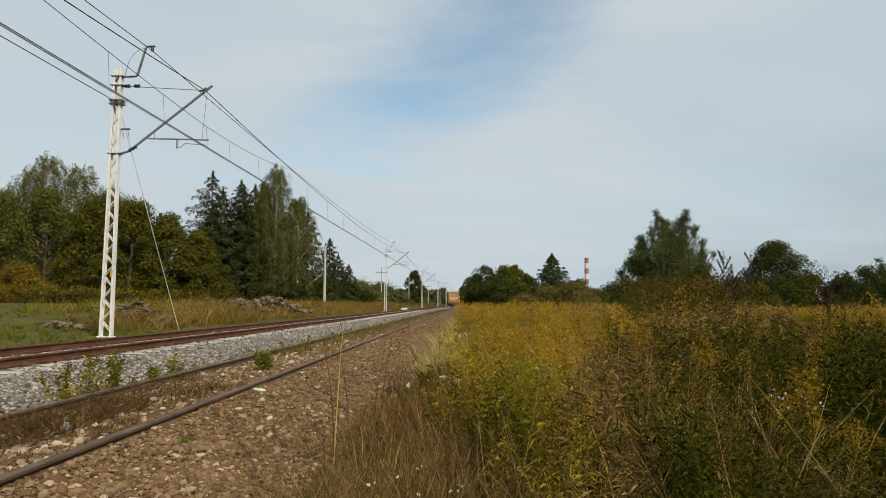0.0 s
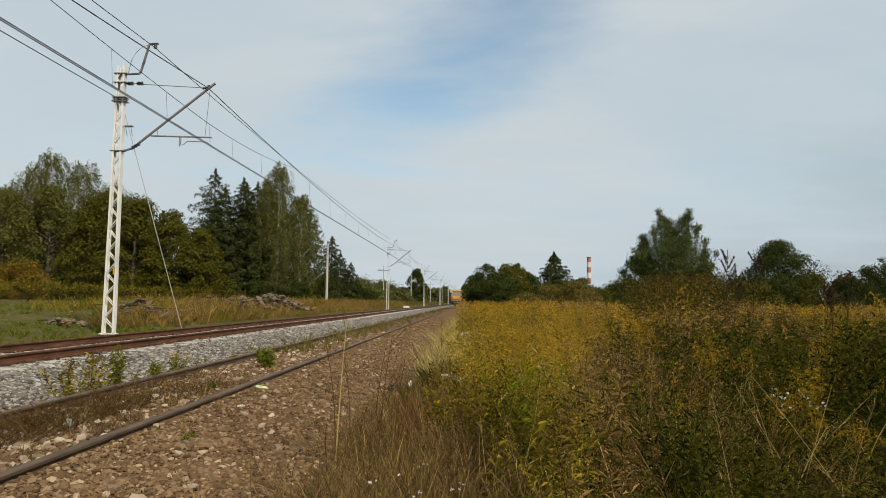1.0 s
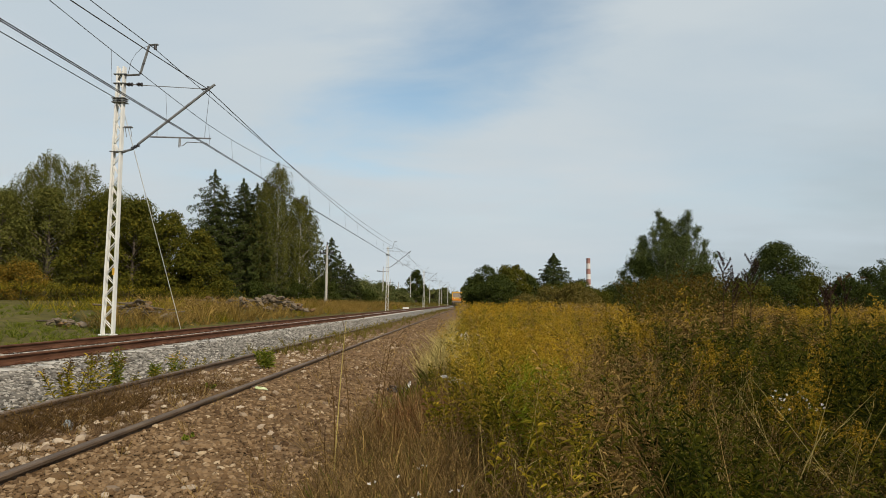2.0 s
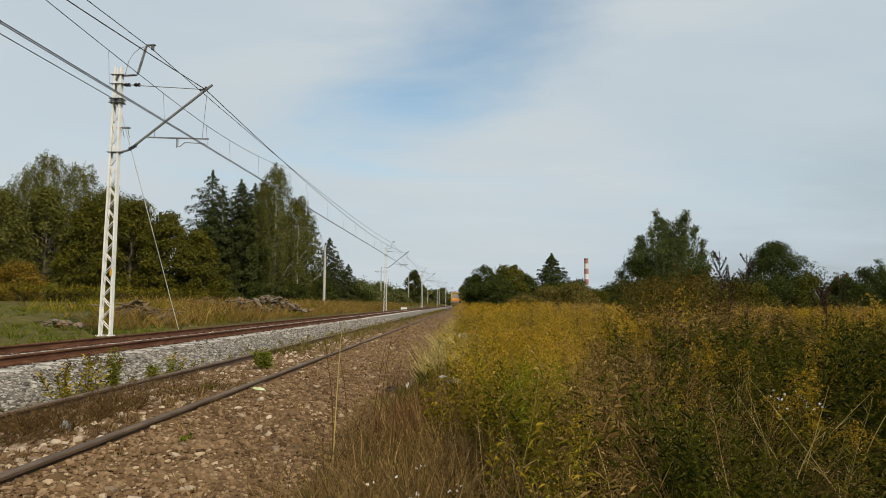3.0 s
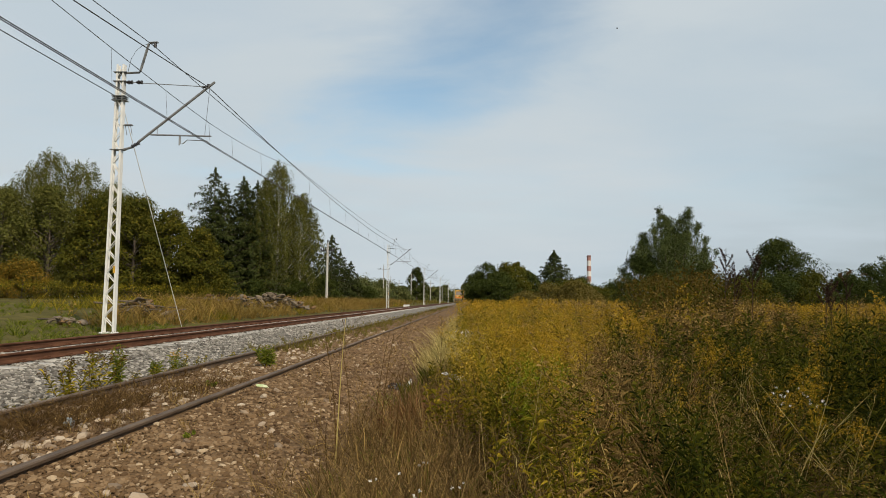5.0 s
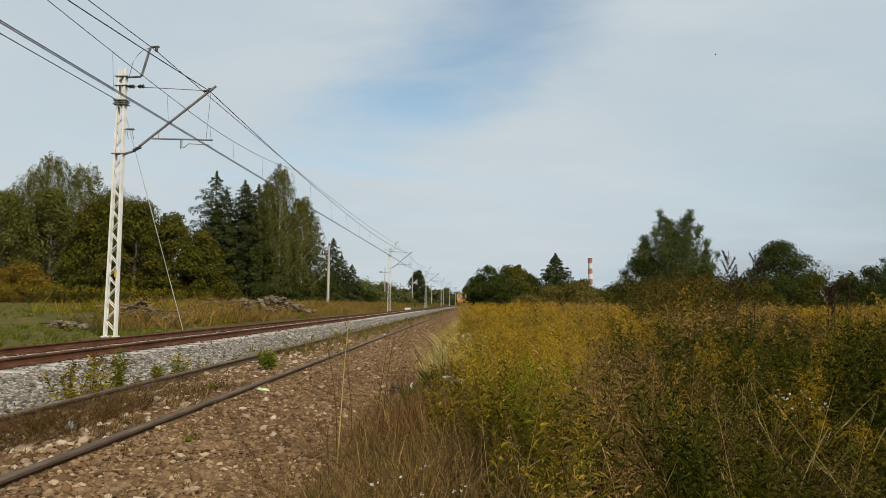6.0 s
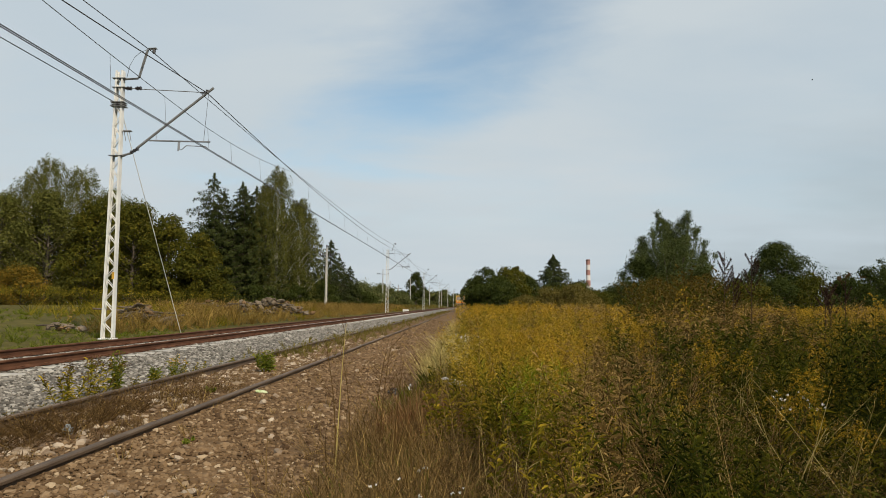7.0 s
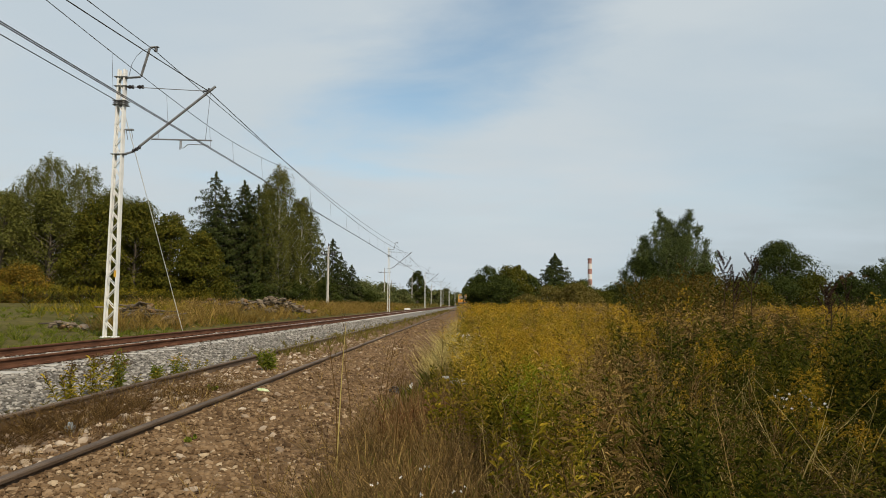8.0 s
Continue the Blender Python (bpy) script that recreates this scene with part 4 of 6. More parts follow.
def build_trees():
    wood = "trees of the wood beside the line"
    for x, y, h, w in ((-43.5, 60, 11.0, 6.5), (-40.6, 59, 12.9, 5.0), (-38.4, 58, 14.2, 4.6), (-35.9, 59, 13.4, 5.0), (-33.9, 61, 11.6, 5.0), (-47, 62, 11.5, 7.0), (-31.8, 62, 10.4, 4.6)):
        birch_tree(x, y, h * 0.93, w + 2.2, 18000, 0.088, 0.1, group=wood)
    for x, y, h, w, lf in ((-45, 56, 8.5, 8.5, M_LEAF_BROAD), (-40.5, 55, 9.6, 7.5, M_LEAF_BIRCH), (-36.3, 55, 9.8, 7.5, M_LEAF_BIRCH), (-32.6, 56, 9.6, 6.5, M_LEAF_BROAD), (-29.3, 56, 9.2, 6.5, M_LEAF_BROAD), (-26.6, 57, 8.2, 5.8, M_LEAF_BROAD), (-24.2, 58, 6.8, 4.8, M_LEAF_BROAD), (-35, 64, 9.5, 9, M_LEAF_DARK), (-43, 65, 10, 10, M_LEAF_DARK), (-22.0, 78, 11.5, 7, M_LEAF_DARK)):
        broad_tree("broadleaf_tree", x, y, h, w, 0.5, 17000, 0.118, lf, label="dense leafy tree, dark green with yellowing tips", group=wood, clumps=95)
    for x, y, h, w, n in ((-29.4, 74, 15.0, 11.0, 12000), (-26.4, 75, 14.2, 9.5, 10000), (-24.4, 74, 13.6, 9.0, 10000), (-27.8, 73, 12.8, 8.5, 8000), (-22.6, 78, 13, 8.0, 7000), (-20.2, 82, 11.6, 7.4, 7000), (-18.6, 88, 9.0, 6.0, 6000), (-19.4, 98, 7.6, 5.6, 5000), (-29.6, 62, 8.6, 2.6, 3000), (-17.4, 96, 6.0, 4.6, 3500), (-25.4, 73, 13.4, 8.5, 9000), (-28.6, 72.5, 11.0, 8.0, 8000), (-23.4, 72.5, 11.0, 8.0, 8000)):
        spruce_tree(x, y, h, w * 1.12, int(n * 1.75), 0.165, wood, taper=0.6)
    for x, y, h, w in ((-21.6, 73, 15.4, 4.0), (-19.8, 76, 12.4, 4.0), (-22.9, 73, 13.6, 2.6)):
        birch_tree(x, y, h, w + 1.6, 20000, 0.096, 0.04, group=wood)
    for x, y, h, w in ((-35.6, 51, 3.1, 4.6), (-38.2, 51.5, 2.8, 4)):
        broad_tree("autumn_bush", x, y, h, w, 0.1, 9000, 0.075, M_LEAF_ORANGE, label="rounded bush turning orange-brown", category="bush", group=wood, clumps=30)
    for x, y, h, w in ((-27, 71, 2.6, 5), (-23, 70, 2.4, 4), (-19.5, 73, 2.6, 4), (-17.8, 80, 3.2, 5), (-16.8, 98, 3.0, 6), (-31, 59, 2.6, 5), (-26, 60, 2.6, 5), (-35.5, 60, 3.2, 6), (-40.5, 60, 3.4, 6.5), (-46, 60, 3.4, 7), (-50, 58, 3.6, 7), (-33, 63, 3.6, 7), (-38, 64, 3.8, 7), (-44, 64, 3.8, 7), (-28, 64, 3.6, 6), (-50, 66, 6, 9)):
        broad_tree("understorey_bush", x, y, h, w, 0.1, 5000, 0.115, M_LEAF_DARK, label="low green bush at the edge of the wood", category="bush", group="bushes along the wood", clumps=30)
    # beyond: scrub behind the masts
    for x, y, h, w in ((-24, 150, 3.6, 14), (-36, 165, 6, 14), (-30, 180, 5.5, 14), (-42, 180, 7, 16), (-26, 200, 6, 12), (-18.5, 172, 3.4, 8), (-50, 200, 8, 16), (-35, 220, 7.5, 18)):
        broad_tree("scrub_thicket", x, y, h, w, 0.1, 5500, 0.26, M_LEAF_FAR_HAZED, label="distant green thicket behind the masts", category="bush", group="scrub beyond the wood", clumps=60)
    broad_tree("round_tree", -15.6, 195, 10.3, 6.4, 1.2, 9000, 0.2, M_LEAF_DARK, label="lone leaning dark green tree behind the poles", clumps=70, shape=0.75)
    for i in range(20):
        x = -95 + i * 6.6 + RNG.uniform(-2, 2)
        y = RNG.uniform(420, 560)
        broad_tree("far_tree", x, y, RNG.uniform(8, 13), RNG.uniform(10, 16), 0.2, 1000, 0.9, M_LEAF_FAR_HAZED, label="hazy far tree on the skyline", group="far trees", clumps=24)
    for i in range(14):
        broad_tree("far_tree", -52 + i * 4.6 + RNG.uniform(-1, 1), RNG.uniform(400, 470), RNG.uniform(7, 10), RNG.uniform(11, 15), 0.1, 1000, 0.8, M_LEAF_FAR_HAZED, label="hazy far tree on the skyline", group="far trees", clumps=26)
    # right of the line
    right = "trees beyond the goldenrod field"
    for x, y, h, w, lf in ((3.0, 110, 7.5, 7.7, M_LEAF_DARK), (6.6, 112, 7.6, 8, M_LEAF_BROAD), (8.6, 118, 8.4, 5, M_LEAF_BROAD), (10.6, 117, 6.6, 5, M_LEAF_DARK), (1.5, 109, 5.6, 4.0, M_LEAF_DARK), (5.0, 106, 5.0, 9, M_LEAF_DARK)):
        broad_tree("broadleaf_bush", x, y, h, w, 0.1, 9500, 0.175, lf, label="big rounded dark green bush beside the line", category="bush", group=right, clumps=70, shape=1.0)
    spruce_tree(19.3, 150, 12.4, 14.5, 18000, 0.31, right, "dark pointed spruce behind the bushes", taper=0.62)
    for x, y, h, w, lf in ((14.5, 125, 4.3, 8, M_LEAF_BROAD), (19, 120, 5.4, 9, M_LEAF_BROAD), (24, 140, 6.2, 8, M_LEAF_DARK), (27, 125, 3.8, 8, M_LEAF_BROAD), (33, 150, 4.8, 14, M_LEAF_DARK), (22, 115, 3.4, 8, M_LEAF_BROAD), (40, 160, 5, 14, M_LEAF_DARK)):
        broad_tree("broadleaf_bush", x, y, h, w, 0.1, 5500, 0.2, lf, label="rounded green bush behind the field", category="bush", group=right, clumps=50, shape=1.0)
    for x, y, h, w in ((11.0, 92, 3.6, 7), (14.5, 90, 3.9, 6), (8.0, 94, 2.6, 5), (17.0, 95, 3.2, 5)):
        broad_tree("scrub_bush", x, y, h, w, 0.1, 6000, 0.14, M_LEAF_SCRUB, label="sunlit brownish bush turning to autumn colour", category="bush", group=right, clumps=45, shape=1.0)
    willow_tree(11.7, 38, [(-0.75, 0.2, 6.6, 0.85), (0.85, -0.2, 6.65, 0.8), (0.1, 0.4, 5.7, 1.1), (-1.7, 0.3, 5.2, 1.05), (1.9, 0.2, 5.0, 0.7), (-2.3, -0.6, 4.2, 1.1), (2.35, -0.3, 4.2, 0.55), (-2.9, 0.2, 3.1, 1.0), (0.2, -1.4, 4.6, 1.2), (-1.0, -1.5, 4.8, 1.2), (1.2, 1.5, 5.2, 1.1), (-1.2, 1.6, 5.0, 1.1), (1.4, -1.0, 3.8, 1.1), (0.4, 0.1, 6.1, 0.9), (-0.3, 0.0, 6.0, 1.0), (0.0, -0.3, 5.2, 1.4), (-1.2, -0.2, 5.6, 1.0), (1.4, 0.1, 5.7, 0.9), (-0.5, 0.1, 6.2, 1.2), (0.65, 0.0, 6.2, 1.2), (2.0, 0.3, 4.4, 0.9), (-1.9, 0.0, 4.6, 1.3)], 66000, 0.064, M_LEAF_WILLOW, "bushy willow with two feathery drooping tops", right)
    broad_tree("broadleaf_bush", 9.6, 37.5, 3.9, 3.6, 0.1, 14000, 0.06, M_LEAF_DARK, label="dark bush at the foot of the willow", category="bush", group=right, clumps=60)
    broad_tree("broadleaf_bush", 13.0, 36.8, 3.4, 2.6, 0.1, 9000, 0.055, M_LEAF_DARK, label="green bush at the foot of the willow", category="bush", group=right, clumps=40)
    broad_tree("round_tree", 20.75, 45, 5.5, 5.6, 0.4, 24000, 0.075, M_LEAF_DARK, label="round dark leafy tree beyond the field", group=right, clumps=130, shape=0.85, lump=0.8)
    willow_tree(28.4, 43.5, [(-0.6, 0, 5.2, 0.8), (0.6, 0.4, 5.8, 0.9), (-1.6, 0.2, 4.3, 0.7), (1.5, 0, 5.2, 0.9), (0, -0.9, 4.4, 1.0), (-1.1, -0.6, 3.4, 0.9), (0.4, 1.0, 5.0, 0.9)], 20000, 0.065, M_LEAF_WILLOW, "feathery grey-green willow at the field's edge", right)
    for x, y, h, w, lf in ((26.2, 42, 3.7, 3.2, M_LEAF_DARK), (24.3, 41, 3.2, 3.0, M_LEAF_DARK), (22.4, 40, 2.8, 3.4, M_LEAF_DARK), (28.6, 45, 3.6, 4.2, M_LEAF_DARK), (18.4, 40, 2.9, 3.6, M_LEAF_DARK), (20.3, 40, 3.2, 3.6, M_LEAF_BROAD), (22.0, 39, 3.1, 3.4, M_LEAF_DARK), (23.6, 39.5, 3.5, 3.6, M_LEAF_DARK), (25.4, 39, 3.3, 3.6, M_LEAF_DARK), (27.0, 40, 3.6, 3.8, M_LEAF_DARK), (17.6, 46, 3.0, 5, M_LEAF_DARK), (15.3, 44, 2.9, 4, M_LEAF_BROAD), (20, 43, 2.7, 4.5, M_LEAF_DARK), (16.4, 39, 2.6, 3.4, M_LEAF_BROAD), (14.6, 36, 2.7, 2.6, M_LEAF_BROAD)):
        broad_tree("broadleaf_bush", x, y, h, w, 0.1, 6500, 0.07, lf, label="leafy green bush along the field's edge", category="bush", group=right, clumps=50)


build_trees()


# ---- chimney ----
def build_chimney():
    c = thing("factory_chimney", "tall distant chimney banded red and white", "chimney", pose(217, 1200, 0))
    top, n = 85.2, 7
    for i in range(n):
        z1 = top - i * 9.5
        z0 = z1 - 9.5 if i < n - 1 else 0
        r1, r0 = 3.6 + 0.012 * (top - z1), 3.6 + 0.012 * (top - z0)
        rod("band", (0, 0, z0), (0, 0, z1), r0, M_RED_HAZED if i % 2 == 0 else M_WHITE, c, r2=r1, seg=20)
    rod("crown_ring", (0, 0, top - 1.6), (0, 0, top - 1.0), 4.2, M_DARK, c, seg=20)


build_chimney()


# ---- field plants ----
def goldenrod(h=1.0, leaves=44, branches=12, flecks=20, leaf_w=0.013, fleck=0.006, long=1.0, arch=1.0):
    """Leafy stalk with a nodding plume of arching sprays. Materials: 0 leaf, 1 flower, 2 stem."""
    S = Soup()
    bx, by = RNG.normal(0, 0.10, 2)
    stalk = lambda f: np.array([bx * f * f, by * f * f, h * f])
    S.stem([stalk(f) for f in (0, 0.5, 1.0)], 0.003, 0.001, 2)
    for i in range(leaves):
        f = 0.12 + 0.80 * (i + RNG.uniform(0, 1)) / leaves
        a = i * 2.4 + RNG.uniform(-0.5, 0.5)
        ln = RNG.uniform(0.07, 0.14) * (1.25 - 0.65 * f) * long
        p = stalk(f)
        S.leaf(p, p + [math.cos(a) * ln, math.sin(a) * ln, ln * RNG.uniform(-0.4, 1.3)], leaf_w * RNG.uniform(0.7, 1.2), 0.012, 0)
    side = RNG.uniform(0, 6.28)
    for i in range(branches):
        f = 0.78 + 0.22 * i / branches
        a = side + RNG.normal(0, 1.1)
        ln = ((1.02 - f) * 0.75 + 0.04) * arch
        p = stalk(f)
        d = np.array([math.cos(a), math.sin(a), 0.0])
        s = RNG.uniform(0.05, 1, flecks)
        pts = p + d * (s * ln)[:, None] + np.array([0, 0, 1]) * (0.10 * arch * np.sin(s * 2.6))[:, None] + RNG.normal(0, fleck * 0.8, (flecks, 3))
        S.flecks(pts, fleck, 1)
    return S.arrays()


def dry_weed(h=0.9, twigs=16, heads=5):
    S = Soup()
    bx, by = RNG.normal(0, 0.1, 2)
    st = lambda f: np.array([bx * f * f, by * f * f, h * f])
    S.stem([st(f) for f in (0, 0.4, 0.75, 1)], 0.0032, 0.0012, 0)
    for i in range(twigs):
        f = RNG.uniform(0.25, 1)
        a = RNG.uniform(0, 6.28)
        ln = RNG.uniform(0.07, 0.24) * (1.2 - f) * (0.4 + 0.6 * h)
        p = st(f)
        e = p + [math.cos(a) * ln, math.sin(a) * ln, ln * RNG.uniform(0.5, 1.6)]
        S.blade(p, e, 0.003, 0.0, 0, 2)
        S.flecks(e + RNG.normal(0, 0.012, (heads, 3)), 0.0055, 1)
        q = p + [math.cos(a + 1) * ln * 0.5, math.sin(a + 1) * ln * 0.5, RNG.uniform(-0.06, 0.03)]
        S.blade(p, q, 0.005, -0.01, 1, 2)
    return S.arrays()


def grass_tuft(n=16, h=0.4, w=0.006, splay=0.35, mi=0, seg=3):
    S = Soup()
    for i in range(n):
        a = RNG.uniform(0, 6.28)
        r = RNG.uniform(0, 0.05)
        L = h * RNG.uniform(0.5, 1.1)
        o = RNG.uniform(0.1, 1) * splay * L
        b = np.array([math.cos(a) * r, math.sin(a) * r, 0])
        S.blade(b, b + [math.cos(a) * o, math.sin(a) * o, L * 0.9], w, 0.08 * L, mi, seg)
    return S.arrays()


def bent_tuft(n=16):
    """Grass laid over by the wind towards +x, in arcs that droop at the tip."""
    S = Soup()
    for i in range(n):
        L = RNG.uniform(0.5, 0.95)
        b = np.array([RNG.normal(0, 0.06), RNG.normal(0, 0.06), 0])
        lean = RNG.uniform(0.15, 0.55)
        m = b + [lean * 0.35 * L, RNG.normal(0, 0.05), L * 0.62]
        e = m + [lean * 0.7 * L, RNG.normal(0, 0.06), L * RNG.uniform(0.12, 0.3)]
        S.blade(b, m, 0.005, 0.02, 0, 2)
        S.blade(m, e, 0.006, 0.05, 0, 3)
    return S.arrays()


def herb(h=0.4, leaves=26, w=0.03):
    S = Soup()
    st = lambda f: np.array([0.02 * f, 0.02 * f, h * f])
    S.stem([st(f) for f in (0, 0.5, 1)], 0.004, 0.001, 2)
    for i in range(leaves):
        f = 0.1 + 0.9 * i / leaves
        a = i * 2.4
        ln = RNG.uniform(0.06, 0.12) * (1.25 - 0.7 * f)
        p = st(f)
        S.leaf(p, p + [math.cos(a) * ln, math.sin(a) * ln, RNG.uniform(-0.02, 0.06)], w, 0.02, 0)
    return S.arrays()


def place(n, yr, edge, xmax, power=1.0, gap=0.0):
    """Random places in the wedge of field between yr, right of edge(y)."""
    y = yr[0] + (yr[1] - yr[0]) * RNG.uniform(0, 1, n) ** power
    lo = np.array([edge(v) for v in y])
    hi = np.array([xmax(v) for v in y])
    x = lo + (hi - lo) * RNG.uniform(0, 1, n)
    return x, y


def field(name, label, temps, mats, x, y, size, lean=0.12, category="wild plants"):
    pos = np.stack([x, y, ground_z(x, y) - 0.01], 1)
    n = len(x)
    V, F, M = spread(temps, RNG.integers(0, len(temps), n), pos, RNG.uniform(0, 6.28, n), size, lean)
    return tagged(tri_mesh(name, V, F, M, mats), label, category, kind="stuff")


def patch_noise(x, y, s, seed):
    return np.array([noise.noise(Vector((a * s, b * s, seed))) for a, b in zip(x, y)])


def mugwort(h=1.0, leaves=40, spikes=12, leaf_w=0.02, fleck=0.009, per=9):
    """Dense leafy stalk that branches into a loose brown seed panicle."""
    S = Soup()
    bx, by = RNG.normal(0, 0.10, 2)
    st = lambda f: np.array([bx * f * f, by * f * f, h * f])
    S.stem([st(f) for f in (0, 0.35, 0.7, 1)], 0.004, 0.0012, 2)
    for i in range(leaves):
        f = 0.08 + 0.82 * (i + RNG.uniform(0, 1)) / leaves
        a = i * 2.4 + RNG.uniform(-0.5, 0.5)
        ln = RNG.uniform(0.08, 0.17) * (1.2 - 0.7 * f)
        p = st(f)
        S.leaf(p, p + [math.cos(a) * ln, math.sin(a) * ln, RNG.uniform(-0.09, 0.08)], leaf_w * RNG.uniform(0.6, 1.2), 0.015, 0)
    for i in range(spikes):
        f = 0.45 + 0.55 * i / spikes
        a = i * 2.4
        ln = 0.30 * (1.12 - f) + 0.03
        p = st(f)
        e = np.array([math.cos(a) * ln, math.sin(a) * ln, ln * RNG.uniform(0.6, 1.3)])
        S.flecks(p + np.outer(RNG.uniform(0.1, 1, per), e) + RNG.normal(0, 0.008, (per, 3)), fleck, 1)
    return S.arrays()


def tangle(n=30, h=0.35, r=0.16, w=0.0035):
    """Criss-crossing dead stalks with bent tips."""
    S = Soup()
    for i in range(n):
        a, b = RNG.uniform(0, 6.28, 2)
        p = np.array([math.cos(a) * r * RNG.uniform(0, 1), math.sin(a) * r * RNG.uniform(0, 1), RNG.uniform(0, 0.3) * h])
        L = h * RNG.uniform(0.4, 1.2)
        up = RNG.uniform(0.1, 1.0)
        S.blade(p, p + [math.cos(b) * L * (1.1 - up), math.sin(b) * L * (1.1 - up), L * up], w, RNG.uniform(0, 0.06), 0, 2)
        if i % 3 == 0:
            S.flecks(p + [math.cos(b) * L * (1.1 - up), math.sin(b) * L * (1.1 - up), L * up] + RNG.normal(0, 0.012, (4, 3)), 0.0045, 1)
    return S.arrays()


def build_field():
    edge = lambda y: -0.45 + 0.012 * y if y < 25 else max(-2.4, -0.15 - 0.03 * (y - 25))
    xm = lambda y: 0.70 * y + 0.6
    gold = [goldenrod(1.0, 60, 12, 20, 0.011, 0.006, 0.75) for _ in range(7)]
    bare = [goldenrod(1.0, 76, 3, 6, 0.0105, 0.006, 0.62) for _ in range(6)]
    wisps = [grass_tuft(9, 1.0, 0.0045, 0.22) for _ in range(5)]
    mid = [goldenrod(1.0, 24, 9, 11, 0.017, 0.0095, 0.9) for _ in range(6)]
    midbare = [goldenrod(1.0, 38, 3, 4, 0.015, 0.011, 0.8) for _ in range(6)]
    far = [goldenrod(1.0, 9, 6, 6, 0.045, 0.026, 1.3, 1.4) for _ in range(5)]
    mug = [mugwort(1.0, 48, 13, 0.013, 0.006, 11) for _ in range(6)]
    mugm = [mugwort(1.0, 26, 10, 0.017, 0.010, 7) for _ in range(5)]
    dead = [mugwort(1.0, 26, 18, 0.009, 0.006, 10) for _ in range(6)]
    dry = [dry_weed(1.0, 22, 7) for _ in range(6)]
    # near stand, 2.2 to 8 m: green by the path, then a dead brown patch, then weeds darkened for shade
    x, y = place(2100, (2.2, 8), edge, xm, 0.72)
    n = len(x)
    pn, pq, u = patch_noise(x, y, 0.6, 3.0), patch_noise(x, y, 0.9, 21.0), RNG.uniform(0, 1, n)
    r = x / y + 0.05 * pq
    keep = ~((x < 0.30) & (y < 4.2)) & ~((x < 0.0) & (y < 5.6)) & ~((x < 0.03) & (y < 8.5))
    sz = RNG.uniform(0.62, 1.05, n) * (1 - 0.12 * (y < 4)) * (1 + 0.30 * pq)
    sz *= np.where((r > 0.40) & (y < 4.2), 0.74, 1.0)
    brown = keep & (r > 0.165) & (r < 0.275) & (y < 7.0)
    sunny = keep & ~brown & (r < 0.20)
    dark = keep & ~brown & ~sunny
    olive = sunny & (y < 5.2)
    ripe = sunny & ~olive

    def stand(mask, temps, leaf, flower, stem, label, name="goldenrod_stand", scale=1.0, lean=0.16):
        field(name, label, temps, [leaf, flower, stem], x[mask], y[mask], sz[mask] * scale, lean)

    stand(ripe & (u < 0.62), gold, M_HERB_SUNLIT, M_GOLD, M_HERB, "leafy goldenrod in yellow bloom beside the path")
    stand(ripe & (u >= 0.62), bare, M_HERB_SUNLIT, M_FADED, M_HERB, "leafy yellow-green goldenrod not yet in bloom")
    stand(olive & (u < 0.12), gold, M_HERB, M_GOLD, M_HERB, "olive goldenrod with a few yellow plumes", scale=0.9)
    stand(olive & (u >= 0.12) & (u < 0.72), bare, M_HERB, M_FADED, M_HERB, "olive green goldenrod before its bloom", scale=0.85)
    stand(olive & (u >= 0.72), mug, M_HERB, M_DEAD, M_STRAW, "weeds with pale stalks and dull seed heads", "weed_stand", 0.85)
    stand(brown & (u < 0.62), dead, M_DEAD, M_DEAD, M_DRY, "dead brown weeds with withered leaves", "dead_weeds", 0.95)
    stand(brown & (u >= 0.62) & (u < 0.82), mug, M_HERB_DARK_SHADED, M_DEAD, M_DRY, "half-withered weeds among dead ones", "weed_stand", 0.9)
    stand(brown & (u >= 0.82), bare, M_HERB, M_FADED, M_DRY, "green goldenrod among dead weeds", scale=0.8)
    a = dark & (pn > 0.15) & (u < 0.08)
    stand(a, gold, M_HERB_DARK_SHADED, M_GOLD, M_HERB_DARK_SHADED, "dark green goldenrod with a few yellow plumes, shade in its leaf colour")
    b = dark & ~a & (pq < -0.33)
    stand(b, dead, M_HERB_DARK_SHADED, M_DEAD, M_DRY, "weeds with brown withered tops, leaves coloured dark for shade", "dead_weeds")
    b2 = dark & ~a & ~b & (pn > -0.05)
    stand(b2, bare, M_HERB_DARK_SHADED, M_FADED, M_HERB_DARK_SHADED, "dark green goldenrod past its bloom, shade in its leaf colour")
    stand(dark & ~a & ~b & ~b2, mug, M_HERB_DARK_SHADED, M_SEED, M_DRY, "dark green mugwort with brown seed heads, shade in its leaf colour", "mugwort_stand")
    # leafy growth low between the stalks
    x, y = place(950, (3.5, 9), edge, xm, 0.8)
    sz = RNG.uniform(0.5, 1.0, len(x))
    low = [herb(0.55, 44, 0.016) for _ in range(5)]
    k = (x / y < 0.17) & ~((x < 0.1) & (y < 5.0))
    stand(k, low, M_HERB, M_GOLD, M_HERB, "low leafy growth under the goldenrod", "undergrowth")
    k = x / y > 0.29
    stand(k, low, M_HERB_DARK_SHADED, M_GOLD, M_HERB_DARK_SHADED, "low leafy growth under the weeds, coloured dark for shade", "undergrowth")
    x, y = place(620, (3.4, 10), edge, xm, 0.8)
    k = x / y < 0.27
    field("wispy_grass", "thin upright straw stems among the weeds", wisps, [M_STRAW], x[k], y[k], RNG.uniform(0.5, 0.9, k.sum()), 0.32)
    x = RNG.uniform(0.1, 2.3, 150); y = RNG.uniform(3.3, 7.0, 150)
